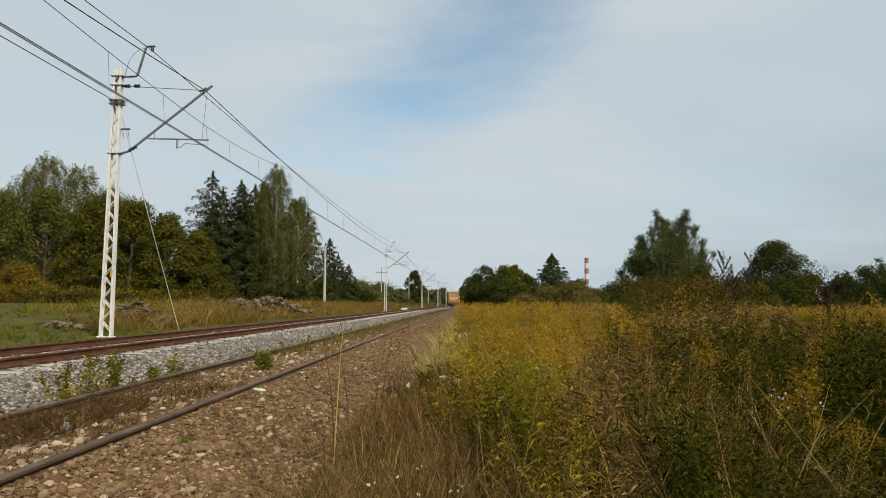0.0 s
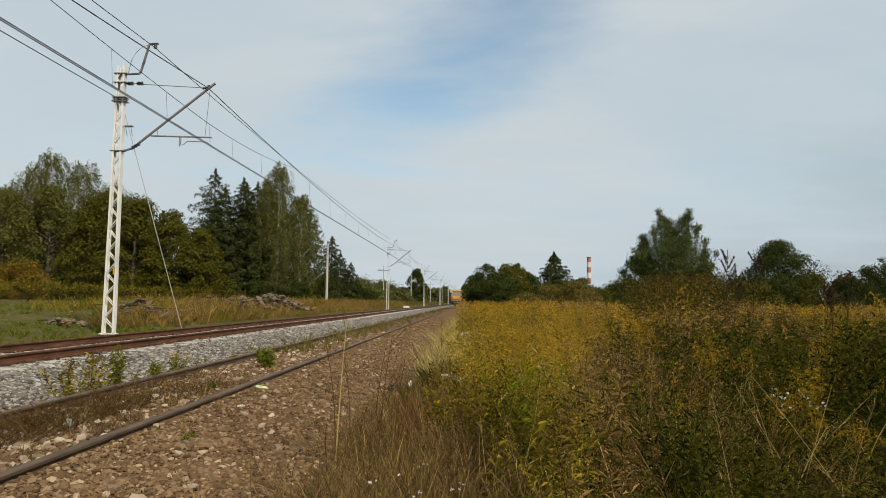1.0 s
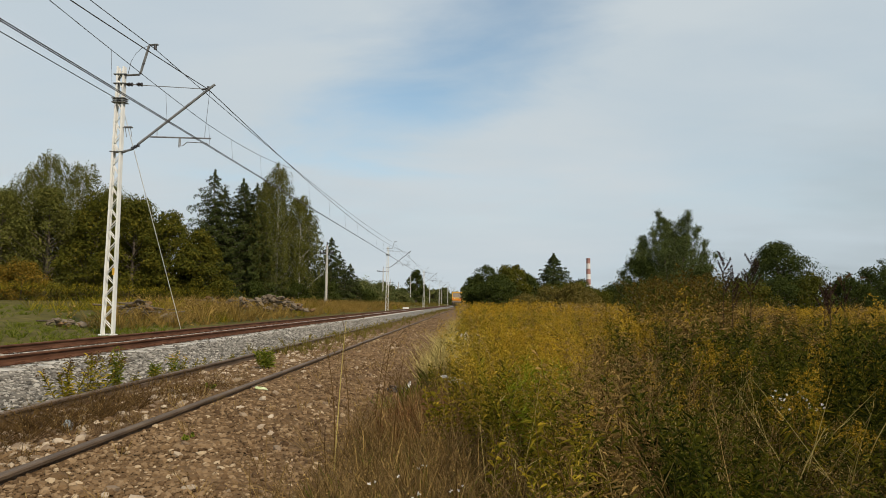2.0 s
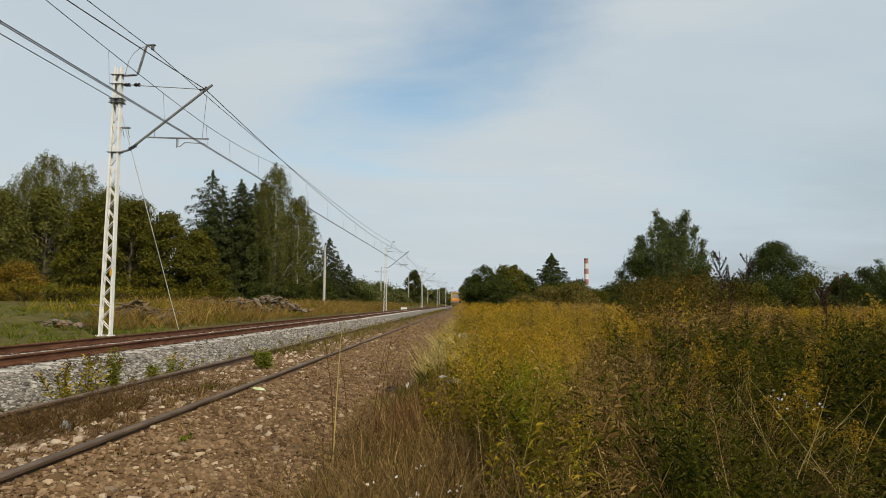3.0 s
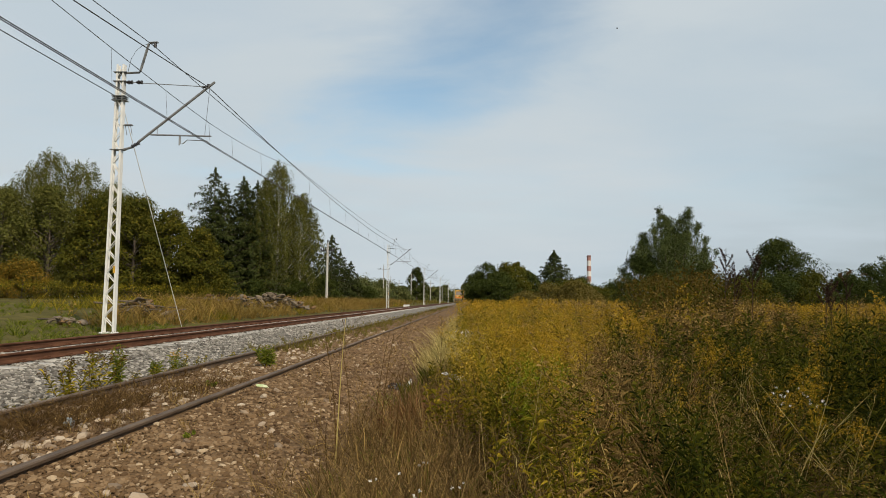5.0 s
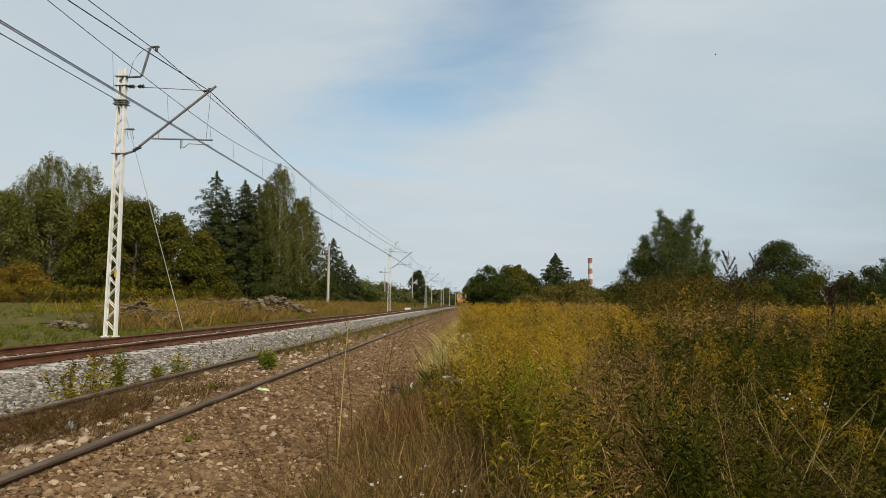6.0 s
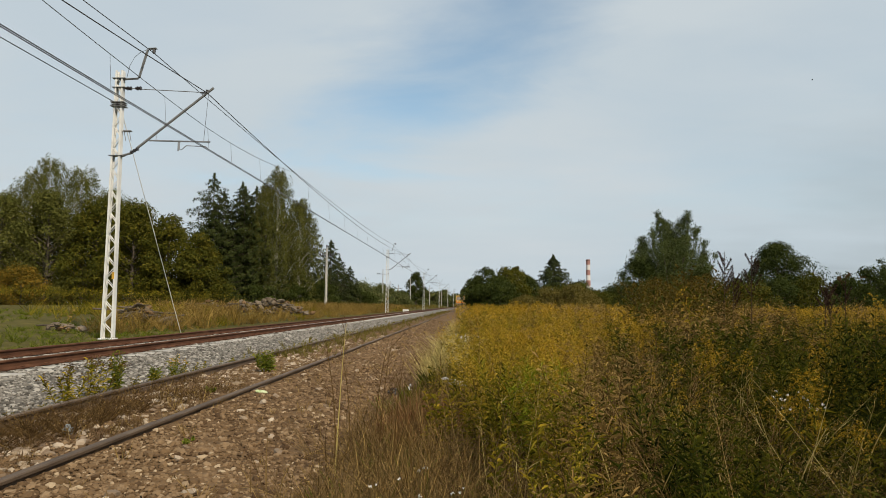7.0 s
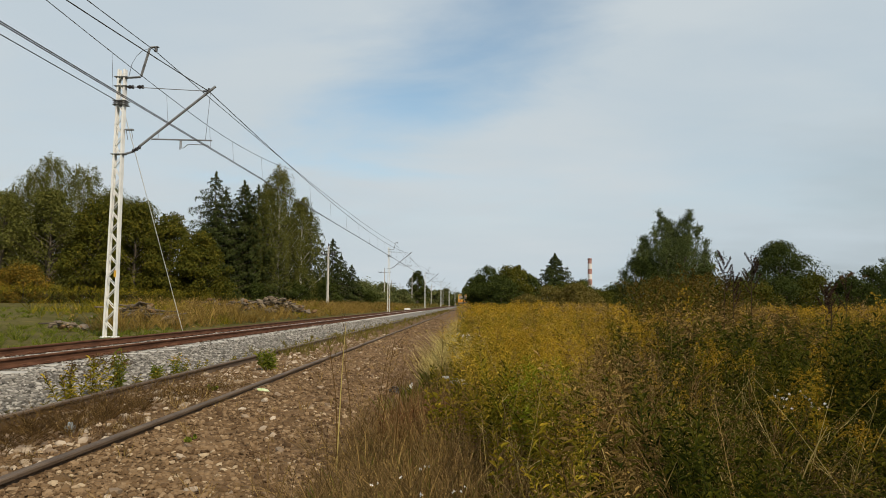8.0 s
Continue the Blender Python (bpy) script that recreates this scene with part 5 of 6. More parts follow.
    field("straw_stalks", "leaning pale straw stalks among the weeds", [dry_weed(0.95, 7, 4) for _ in range(6)], [M_PALE, M_DEAD], x, y, RNG.uniform(0.55, 0.95, 150), 0.3)
    # bright young herbs at the stand's front
    x = RNG.normal(0.62, 0.13, 46); y = RNG.normal(5.0, 0.35, 46)
    field("young_goldenrod", "bright yellow-green young goldenrod shoots", [goldenrod(0.9, 46, 5, 8, 0.015) for _ in range(4)], [M_LIME, M_GOLD, M_LIME], x, y, RNG.uniform(0.6, 0.95, 46))
    # pale bent grass at the edge of the stand
    x = RNG.uniform(-0.48, 0.12, 60); y = RNG.uniform(8.8, 13.0, 60)
    field("bent_grass", "pale straw grass bent over at the path's edge", [bent_tuft() for _ in range(5)], [M_PALE], x, y, RNG.uniform(0.6, 1.05, 60), 0.3)
    # middle, 8 to 22 m
    x, y = place(3900, (7.0, 22), edge, xm, 0.8)
    n = len(x)
    pn, pq, u = patch_noise(x, y, 0.3, 3.0), patch_noise(x, y, 0.5, 31.0), RNG.uniform(0, 1, n)
    r = x / y + 0.03 * pq
    sz = RNG.uniform(0.66, 1.08, n) * (1 + 0.34 * pq) * np.where(r > 0.33, 1.06, 1.0) * ((x > 0.05) | (y > 13))
    # Leaf colour carries the light: lighter copy on the left, darker one right.
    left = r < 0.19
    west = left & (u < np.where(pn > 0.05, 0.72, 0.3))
    stand(west, mid, M_HERB_SUNLIT, M_GOLD, M_HERB, "sunny goldenrod in yellow bloom near the path")
    w2 = left & ~west
    stand(w2 & (pq > 0.1), midbare, M_HERB, M_FADED, M_HERB, "olive goldenrod gone over")
    stand(w2 & (pq <= 0.1) & (pq > -0.15), mugm, M_HERB, M_DEAD, M_DRY, "brownish weeds between goldenrods", "weed_stand")
    stand(w2 & (pq <= -0.15), mugm, M_DEAD, M_DEAD, M_DRY, "withered tan weeds between goldenrods", "dead_weeds", 1.1)
    rest = ~left
    a = rest & (u < np.where(r < 0.27, np.where(pn > -0.15, 0.65, 0.2), np.where((r > 0.5) & (pn > 0), 0.35, np.where(pn > 0.2, 0.15, 0.03))))
    stand(a, mid, M_HERB, M_GOLD, M_HERB, "field of goldenrod in yellow bloom")
    b = rest & ~a & (pq > 0.15)
    stand(b, mugm, M_DEAD, M_DEAD, M_DRY, "brown weeds gone to seed", "dead_weeds", 1.05)
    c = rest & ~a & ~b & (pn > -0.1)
    stand(c, midbare, M_HERB_DARK_SHADED, M_FADED, M_HERB_DARK_SHADED, "dark green goldenrod past its bloom, shade in its leaf colour")
    stand(rest & ~a & ~b & ~c, mugm, M_HERB_DARK_SHADED, M_SEED, M_DRY, "field of dark green mugwort, shade in its leaf colour", "mugwort_stand", 1.05)
    # far, 22 to 150 m
    x, y = place(3300, (21, 150), edge, xm, 1.9)
    pn = patch_noise(x, y, 0.12, 3.0)
    sz = RNG.uniform(0.75, 1.05, len(x)) * (1 + 0.003 * y) * (1 + 0.25 * patch_noise(x, y, 0.4, 5.0))
    b = (pn > 0.0) & (x / y < 0.30) | (pn > 0.25) | (np.abs(x / y - 0.045) < 0.04) & (y < 60)
    stand(b, far, M_HERB, M_GOLD, M_HERB, "far field of goldenrod in yellow bloom")
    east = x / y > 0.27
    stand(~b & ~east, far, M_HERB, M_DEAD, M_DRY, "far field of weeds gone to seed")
    stand(~b & east, far, M_HERB_DARK_SHADED, M_FADED, M_DRY, "far field of weeds coloured dark for shade")
    # dry brown weeds
    x, y = RNG.normal(1.12, 0.22, 110), RNG.normal(4.6, 0.7, 110)
    k = y > 2.4
    field("dry_weeds", "dead straw-brown weed stalks with seed heads", dry, [M_STRAW, M_DRY], x[k], y[k], RNG.uniform(0.6, 0.95, k.sum()), 0.3)
    x, y = place(160, (5, 26), edge, xm, 1.2)
    field("dry_weeds", "dead brown weed stalks among goldenrod", [dry_weed(1.0, 9, 4) for _ in range(5)], [M_DRY, M_SEED], x, y, RNG.uniform(0.7, 1.1, len(x)), 0.2)
    y = RNG.normal(14.5, 1.8, 150); x = y * RNG.normal(0.32, 0.035, 150)
    field("dry_weeds", "tall dead brown weeds before the birches", [mugwort(1.0, 26, 18, 0.02, 0.014) for _ in range(4)], [M_HERB_DARK_SHADED, M_FADED, M_DRY], x, y, RNG.uniform(1.1, 1.9, 150), 0.12)
    # foreground dry grass by the path
    tuft = [grass_tuft(20, 0.30, 0.004, 1.3) for _ in range(5)]
    lowdry = [dry_weed(0.36, 16, 4) for _ in range(5)]
    x = RNG.normal(-0.25, 0.42, 760); y = RNG.uniform(2.2, 8.5, 760)
    k = (x > np.where(y > 6, -0.6, -1.2)) & (x < 0.7)
    field("dry_grass", "tangled dry brown grass at the path's edge", tuft, [M_BRUSH], x[k], y[k], RNG.uniform(0.4, 0.9, k.sum()), 0.35)
    x = RNG.normal(-0.1, 0.45, 240); y = RNG.uniform(2.2, 6.5, 240)
    k = (x > -1.15)
    field("dry_weeds", "low dry brown weeds with pale seed heads", lowdry, [M_BRUSH, M_BRUSH], x[k], y[k], RNG.uniform(0.7, 1.3, k.sum()), 0.25)
    mats = [tangle() for _ in range(6)]
    x = RNG.normal(-0.15, 0.45, 650); y = 2.3 + 6.2 * RNG.uniform(0, 1, 650) ** 1.1
    k = (x > np.where(y > 6, -0.55, -1.0)) & (x < 0.75)
    field("dead_grass", "tangled dead stalks and grass beside the path", mats, [M_BRUSH, M_DEAD], x[k], y[k], RNG.uniform(0.6, 1.25, k.sum()), 0.3)
    x = RNG.normal(-0.1, 0.45, 300); y = 2.3 + 5.5 * RNG.uniform(0, 1, 300)
    k = (x > np.where(y > 6, -0.55, -1.0)) & (x < 0.75)
    field("dead_grass", "pale bleached stalks in the tangle beside the path", mats, [M_DEAD, M_DRY], x[k], y[k], RNG.uniform(0.6, 1.2, k.sum()), 0.4)
    x = RNG.normal(-0.40, 0.13, 120); y = RNG.normal(5.6, 0.3, 120)
    field("dead_grass", "reddish-brown withered clump at the path's edge", [tangle(40, 0.34, 0.12, 0.003) for _ in range(4)], [M_RUSSET, M_RUSSET], x, y, RNG.uniform(0.8, 1.3, 120), 0.25)
    x = RNG.normal(-0.75, 0.18, 70); y = RNG.uniform(4, 12, 70)
    field("dry_weeds", "low reddish-brown weeds on the path", lowdry, [M_DRY, M_SEED], x, y, RNG.uniform(0.4, 0.9, 70), 0.25)
    x = RNG.normal(0.05, 0.4, 320); y = RNG.uniform(2.4, 7.5, 320)
    field("green_grass", "green grass tufts between dry stalks", [grass_tuft(14, 0.26, 0.007, 0.9) for _ in range(4)], [M_GRASS], x, y, RNG.uniform(0.6, 1.1, 320), 0.2)
    x = RNG.normal(-0.28, 0.16, 60); y = RNG.normal(8.4, 0.7, 60)
    field("green_grass", "dark green broad grass around litter", [grass_tuft(20, 0.42, 0.02, 0.7) for _ in range(4)], [M_HERB_DARK_SHADED], x, y, RNG.uniform(0.7, 1.1, 60), 0.2)
    # pale bent grass along the edge of the stand
    x = RNG.normal(-0.36, 0.16, 360); y = 9.6 + 24 * RNG.uniform(0, 1, 360) ** 1.8
    field("pale_grass", "tall pale bent grass along the path", [grass_tuft(16, 0.8, 0.007, 0.9) for _ in range(5)], [M_PALE], x, y, RNG.uniform(0.5, 0.9, 360), 0.25)
    # sparse tufts on the path and between rails
    x = RNG.uniform(-4.5, -0.8, 300); y = 3 + 30 * RNG.uniform(0, 1, 300) ** 1.5
    field("sparse_grass", "sparse dry tufts in the stony bed", [grass_tuft(10, 0.14, 0.004, 1.0) for _ in range(4)], [M_STRAW], x, y, RNG.uniform(0.6, 1.3, 300), 0.3)
    x = RNG.normal(-3.85, 0.17, 340); y = 4.4 + 5.5 * RNG.uniform(0, 1, 340) ** 1.8
    field("dry_weeds", "matted brown dead weeds along the old rail", [dry_weed(0.22, 10, 3) for _ in range(4)], [M_DRY, M_DRY], x, y, RNG.uniform(0.35, 0.9, 340), 0.7)
    x = RNG.uniform(-4.05, -3.35, 170); y = RNG.uniform(4.5, 7.2, 170)
    field("dead_grass", "matted dead brown grass between the old rails", [grass_tuft(16, 0.15, 0.004, 1.7) for _ in range(4)], [M_DRY], x, y, RNG.uniform(0.6, 1.1, 170), 0.3)
    x = RNG.uniform(-4.1, -2.95, 170); y = RNG.uniform(3.9, 9.5, 170)
    k = patch_noise(x, y, 1.1, 14.0) > -0.05
    field("dead_grass", "flattened dead grass between the old rails", [tangle(26, 0.13, 0.16, 0.004) for _ in range(4)], [M_DRY, M_DEAD], x[k], y[k], RNG.uniform(0.7, 1.3, k.sum()), 0.3)
    x = RNG.normal(-4.48, 0.10, 260); y = 5 + 45 * RNG.uniform(0, 1, 260) ** 1.2
    field("verge_weeds", "green weeds along the sunken old rail", [herb(0.3, 18, 0.016) for _ in range(4)], [M_HERB, M_GOLD, M_DRY], x, y, RNG.uniform(0.25, 0.7, 260), 0.2)
    x = RNG.normal(-3.9, 0.5, 800); y = 14 + 100 * RNG.uniform(0, 1, 800) ** 1.2
    field("verge_weeds", "grassy weeds over the far old track", [grass_tuft(12, 0.3, 0.016, 0.6) for _ in range(4)], [M_BANK_FAR], x, y, RNG.uniform(0.3, 0.85, 800), 0.25)
    # bank beyond the new line
    bank = [grass_tuft(15, 0.9, 0.018, 1.1, 0, 2) for _ in range(8)]
    y = 14 + 110 * RNG.uniform(0, 1, 3800) ** 1.7
    x = -11.2 - RNG.uniform(0, 1, 3800) ** 1.3 * 8
    k = ~((x < -12.5) & (y < 24)) & ~((y < 21) & (x > -13)) & (y > 14 + (-x - 11) * 0.2)
    x, y = x[k], y[k]
    heap = (np.abs(y - 42) < 5) & (x > -16) & (x < -11.9) | (np.abs(y - 25.5) < 2.2) & (x < -11.9)
    k = ~heap | (RNG.uniform(0, 1, len(x)) < 0.1)
    x, y = x[k], y[k]
    pn = patch_noise(x, y, 0.35, 9.0)
    sz = RNG.uniform(0.4, 1.1, len(x)) * np.clip(1.0 + 0.6 * patch_noise(x, y, 0.8, 4.0), 0.5, 1.4)
    tan = (pn > -0.3) & ~((x < -13.5) & (y < 34))
    field("bank_grass", "tall tan grass on the bank", bank, [M_GRASS_TAN], x[tan], y[tan], sz[tan], 0.32)
    field("bank_grass", "tall olive grass on the bank", bank, [M_HERB], x[~tan], y[~tan], sz[~tan] * 0.85, 0.15)
    x, y = x + RNG.normal(0, 1, len(x)), y + RNG.normal(0, 1, len(x))
    s = (RNG.uniform(0, 1, len(x)) < 0.2) & (x < -11.3)
    b = (RNG.uniform(0, 1, len(x)) < 0.4) & (x < -11.4) & (x > -15)
    field("bank_brush", "bushy ochre weeds on the bank", [mugwort(0.8, 16, 10, 0.045, 0.03, 5) for _ in range(4)], [M_GRASS_TAN, M_DEAD, M_DRY], x[b], y[b], RNG.uniform(0.5, 1.05, b.sum()), 0.2)
    field("bank_weeds", "green and brown weeds on the bank", [goldenrod(0.9, 10, 4, 4, 0.03, 0.02) for _ in range(4)], [M_HERB_DARK_SHADED, M_FADED, M_DRY], x[s], y[s], RNG.uniform(0.5, 0.95, s.sum()))
    y = 85 + 230 * RNG.uniform(0, 1, 1800) ** 1.3; x = -11.6 + 4.5e-5 * np.maximum(0, y - 120) ** 2 - RNG.uniform(0, 1, 1800) ** 1.2 * (8 + y * 0.08)
    field("bank_grass", "far tan and olive grass on the bank", [grass_tuft(12, 1.0, 0.09, 0.6, 0, 2) for _ in range(4)], [M_BANK_FAR], x, y, RNG.uniform(0.35, 0.95, 1800), 0.2)
    # green grass strip by the wood and weeds at its foot
    y = RNG.uniform(10, 32, 1700); x = -9.75 - RNG.uniform(0, 1, 1700) * (y * 0.75 - 4)
    k = (x < -9.7) & ((x < -11.2) | (y < 24)) & ~((np.abs(x + 15.6 + 0.1 * (y - 20)) < 0.7))
    field("green_grass", "short fresh green grass beside the line", [grass_tuft(16, 0.16, 0.011, 1.2, 0, 2) for _ in range(5)], [M_GRASS], x[k], y[k], RNG.uniform(0.7, 1.4, k.sum()), 0.2)
    y = RNG.uniform(34, 54, 1300); x = -18 - RNG.uniform(0, 1, 1300) * 30
    field("weed_band", "band of brownish weeds before the wood", [goldenrod(1.2, 7, 4, 4, 0.05, 0.03) for _ in range(4)], [M_HERB_DARK_SHADED, M_HERB, M_DRY], x, y, RNG.uniform(0.7, 1.15, 1300))


build_field()


# ---- single plants that stand out ----
def soup_part(name, arrays, mats, parent):
    return tri_mesh(name, *arrays, mats, parent)


def green_weed(x, y, h, n, spread_r, label, mats=None, flowers=0):
    w = thing("green_weed", label, "weed", pose(x, y, float(ground_z(x, y))), "weeds along the old rail")
    for i in range(n):
        S = Soup()
        hh = h * RNG.uniform(0.6, 1.0) if i else h
        bx, by = RNG.normal(0, spread_r, 2) if i else (0, 0)
        st = lambda f: np.array([bx * (0.4 + 0.6 * f), by * (0.4 + 0.6 * f), hh * f])
        S.stem([st(f) for f in (0, 0.5, 1)], 0.005, 0.002, 1)
        for j in range(26):
            f = 0.15 + 0.85 * j / 26
            a = j * 2.4
            ln = RNG.uniform(0.06, 0.12) * (1.2 - 0.6 * f) * min(1, hh / 0.15)
            p = st(f)
            S.blade(p, p + [math.cos(a) * ln, math.sin(a) * ln, RNG.uniform(-0.03, 0.06) * min(1, hh / 0.15)], 0.016, 0.02, 0, 3)
        if flowers:
            S.flecks(st(1) + RNG.normal(0, 0.035, (40, 3)), 0.014, 2)
        soup_part("stalk", S.arrays(), mats or [M_GRASS, M_HERB, M_GOLD], w)
    return w


green_weed(-4.58, 8.55, 0.58, 8, 0.07, "tall bright green weed beside the old rail")
green_weed(-4.72, 8.1, 0.48, 8, 0.2, "bushy green weeds with reddish tips by the ballast", [M_HERB, M_DRY, M_DRY], 1)
green_weed(-4.66, 7.6, 0.44, 6, 0.12, "bushy green weeds by the ballast edge", [M_HERB, M_DRY, M_DRY], 1)
green_weed(-4.62, 9.6, 0.26, 5, 0.10, "low green weed beside the rail")
green_weed(-4.6, 10.3, 0.34, 4, 0.09, "small weed with yellow flower heads", None, 1)
green_weed(-3.35, 11.0, 0.34, 14, 0.16, "low green weed clump between the old rails")
green_weed(-3.3, 8.3, 0.06, 3, 0.10, "low green patch between the old rails")
green_weed(-2.25, 5.4, 0.035, 3, 0.10, "flat green patch on the stony path")


def dry_stalk(x, y, h, lean, label, straw=True, twigs=9):
    d = thing("dry_stalk", label, "weed stalk", pose(x, y, float(ground_z(x, y))), "dry stalks beside the path")
    st = lambda f: np.array([lean * f * f, 0.04 * math.sin(f * 4), h * f])
    S = Soup()
    S.stem([st(f) for f in np.linspace(0, 1, 8)], 0.0065, 0.002, 0)
    soup_part("stem", S.arrays(), [M_PALE if straw else M_DRY], d)
    for i in range(twigs):
        S = Soup()
        f = 0.5 + 0.5 * i / twigs
        a = RNG.uniform(0, 6.28)
        ln = RNG.uniform(0.05, 0.16)
        p = st(f)
        e = p + [math.cos(a) * ln, math.sin(a) * ln, ln]
        S.blade(p, e, 0.004, 0, 0, 2)
        S.flecks(e + RNG.normal(0, 0.010, (7, 3)), 0.008, 0)
        soup_part("seed_head", S.arrays(), [M_DRY], d)
    SWAY.append((d, RNG.uniform(0, 6.28), 0.5))


SWAY = []
dry_stalk(-0.86, 4.3, 1.08, 0.06, "tall straw-coloured stalk with brown seed heads")
for x, y, h, ln in ((-0.62, 4.6, 0.98, 0.1), (-0.98, 4.9, 0.95, -0.08), (-0.5, 4.4, 0.85, 0.08), (-0.75, 5.3, 0.95, 0.12), (-1.0, 5.6, 0.9, -0.1), (-0.35, 4.2, 0.78, -0.1), (0.1, 3.6, 0.72, 0.12)):
    dry_stalk(x, y, h, ln, "thin dry brown stalk with small seed heads", False, 7)
for x, y, h, ln in ((2.05, 3.6, 0.72, 0.2), (1.55, 3.3, 0.66, 0.16), (0.75, 3.3, 0.66, -0.15), (1.2, 3.0, 0.55, -0.12)):
    dry_stalk(x, y, h, ln, "bent pale dead stalk among green weeds", True, 3)


def dock(x, y, h, spikes, label):
    d = thing("dock_stalk", label, "weed stalk", pose(x, y, float(ground_z(x, y))), "dock stalks in the field")
    S = Soup()
    S.stem([(0, 0, 0), (0.02, 0, h * 0.5), (0.05, 0, h)], 0.008, 0.003, 0)
    soup_part("stem", S.arrays(), [M_DOCK], d)
    for i in range(spikes):
        f = 0.72 + 0.24 * i / spikes
        a = RNG.choice([0, 3.14]) + RNG.uniform(-0.6, 0.6)
        ln = 0.12 + 0.55 * (1 - f)
        S = Soup()
        b = np.array([0.05 * f, 0, h * f])
        e = b + [math.cos(a) * ln * 0.42, math.sin(a) * ln * 0.42, ln * 0.85]
        S.stem([b, e], 0.003, 0.001, 0)
        q = RNG.uniform(0.15, 1, 110)
        S.flecks(b + np.outer(q, e - b) + RNG.normal(0, 0.006, (110, 3)), 0.010, 0)
        soup_part("seed_spike", S.arrays(), [M_DOCK], d)
    S = Soup()
    q = RNG.uniform(0.8, 1.0, 60)
    S.flecks(np.outer(q, [0.05, 0, h]) + RNG.normal(0, 0.012, (60, 3)), 0.010, 0)
    soup_part("seed_spike", S.arrays(), [M_DOCK], d)
    SWAY.append((d, 0.6, 0.9))


dock(3.02, 8.0, 1.86, 8, "dark brown dock stalk with upright seed spikes")
dock(3.36, 8.05, 1.84, 9, "dark brown dock stalk with upright seed spikes")
dock(3.16, 8.1, 1.62, 4, "short dark brown dock stalk gone to seed")
dock(4.15, 7.8, 1.45, 6, "reddish-brown dock stalk gone to seed")
dock(4.3, 8.2, 1.5, 6, "reddish-brown dock stalk gone to seed")
dock(4.6, 8.3, 1.6, 3, "reddish-brown dock stalk gone to seed")


def flower_sprig(x, y, h, mat, n, size, spread_r, label, name):
    d = thing(name, label, "flower", pose(x, y, float(ground_z(x, y))), "flowers in the stand")
    for i in range(n):
        t = np.array([RNG.normal(0, spread_r), RNG.normal(0, spread_r * 0.6), h * RNG.uniform(0.86, 1.0)])
        S = Soup()
        S.stem([(0, 0, 0), (t[0] * 0.4, t[1] * 0.4, h * 0.6), t], 0.003, 0.0015, 0)
        soup_part("stem", S.arrays(), [M_HERB_DARK_SHADED], d)
        S = Soup()
        S.flecks(t + RNG.normal(0, size * 0.6, (9, 3)), size, 0)
        soup_part("flower_head", S.arrays(), [mat], d)


flower_sprig(1.92, 3.95, 0.71, M_PETAL, 15, 0.0055, 0.085, "small white asters among dark weeds", "white_asters")
flower_sprig(0.06, 11.0, 0.75, M_PETAL, 14, 0.012, 0.14, "small white asters at the edge of the stand", "white_asters")
flower_sprig(3.9, 7.0, 1.62, M_SEED, 4, 0.02, 0.08, "dark flat-topped seed heads on a tall stem", "dark_seed_heads")
flower_sprig(-0.22, 2.9, 0.36, M_PETAL, 4, 0.007, 0.07, "pale fluffy seed heads in dry grass", "seeding_weed")
flower_sprig(-0.1, 2.7, 0.36, M_PETAL, 4, 0.007, 0.07, "pale fluffy seed heads in dry grass", "seeding_weed")


for x, y in ((-0.3, 2.75), (-0.02, 3.1), (-0.42, 3.2), (0.12, 2.8), (-0.2, 3.5)):
    flower_sprig(x, y, 0.4, M_PETAL, 3, 0.0055, 0.06, "pale fluffy seed heads in dry grass", "seeding_weed")


def bloom(x, y, h):
    g = thing("goldenrod_plant", "single goldenrod with a full yellow plume", "goldenrod", pose(x, y, float(ground_z(x, y))), "goldenrods among dark weeds")
    for i in range(3):
        V, F, M = goldenrod(h * RNG.uniform(0.88, 1.0), 26, 12, 30, 0.009, 0.006)
        V = V + [RNG.normal(0, 0.05), RNG.normal(0, 0.05), 0]
        soup_part("stalk", (V, F, M), [M_HERB, M_BLOOM, M_DRY], g)


for x, y, h in ((2.08, 4.0, 0.79), (1.88, 3.8, 0.66), (1.62, 4.6, 0.98), (1.45, 5.2, 1.02), (1.8, 4.7, 0.88), (2.75, 5.0, 0.9), (1.95, 3.6, 0.55), (3.4, 6.2, 0.98)):
    bloom(x, y, h)


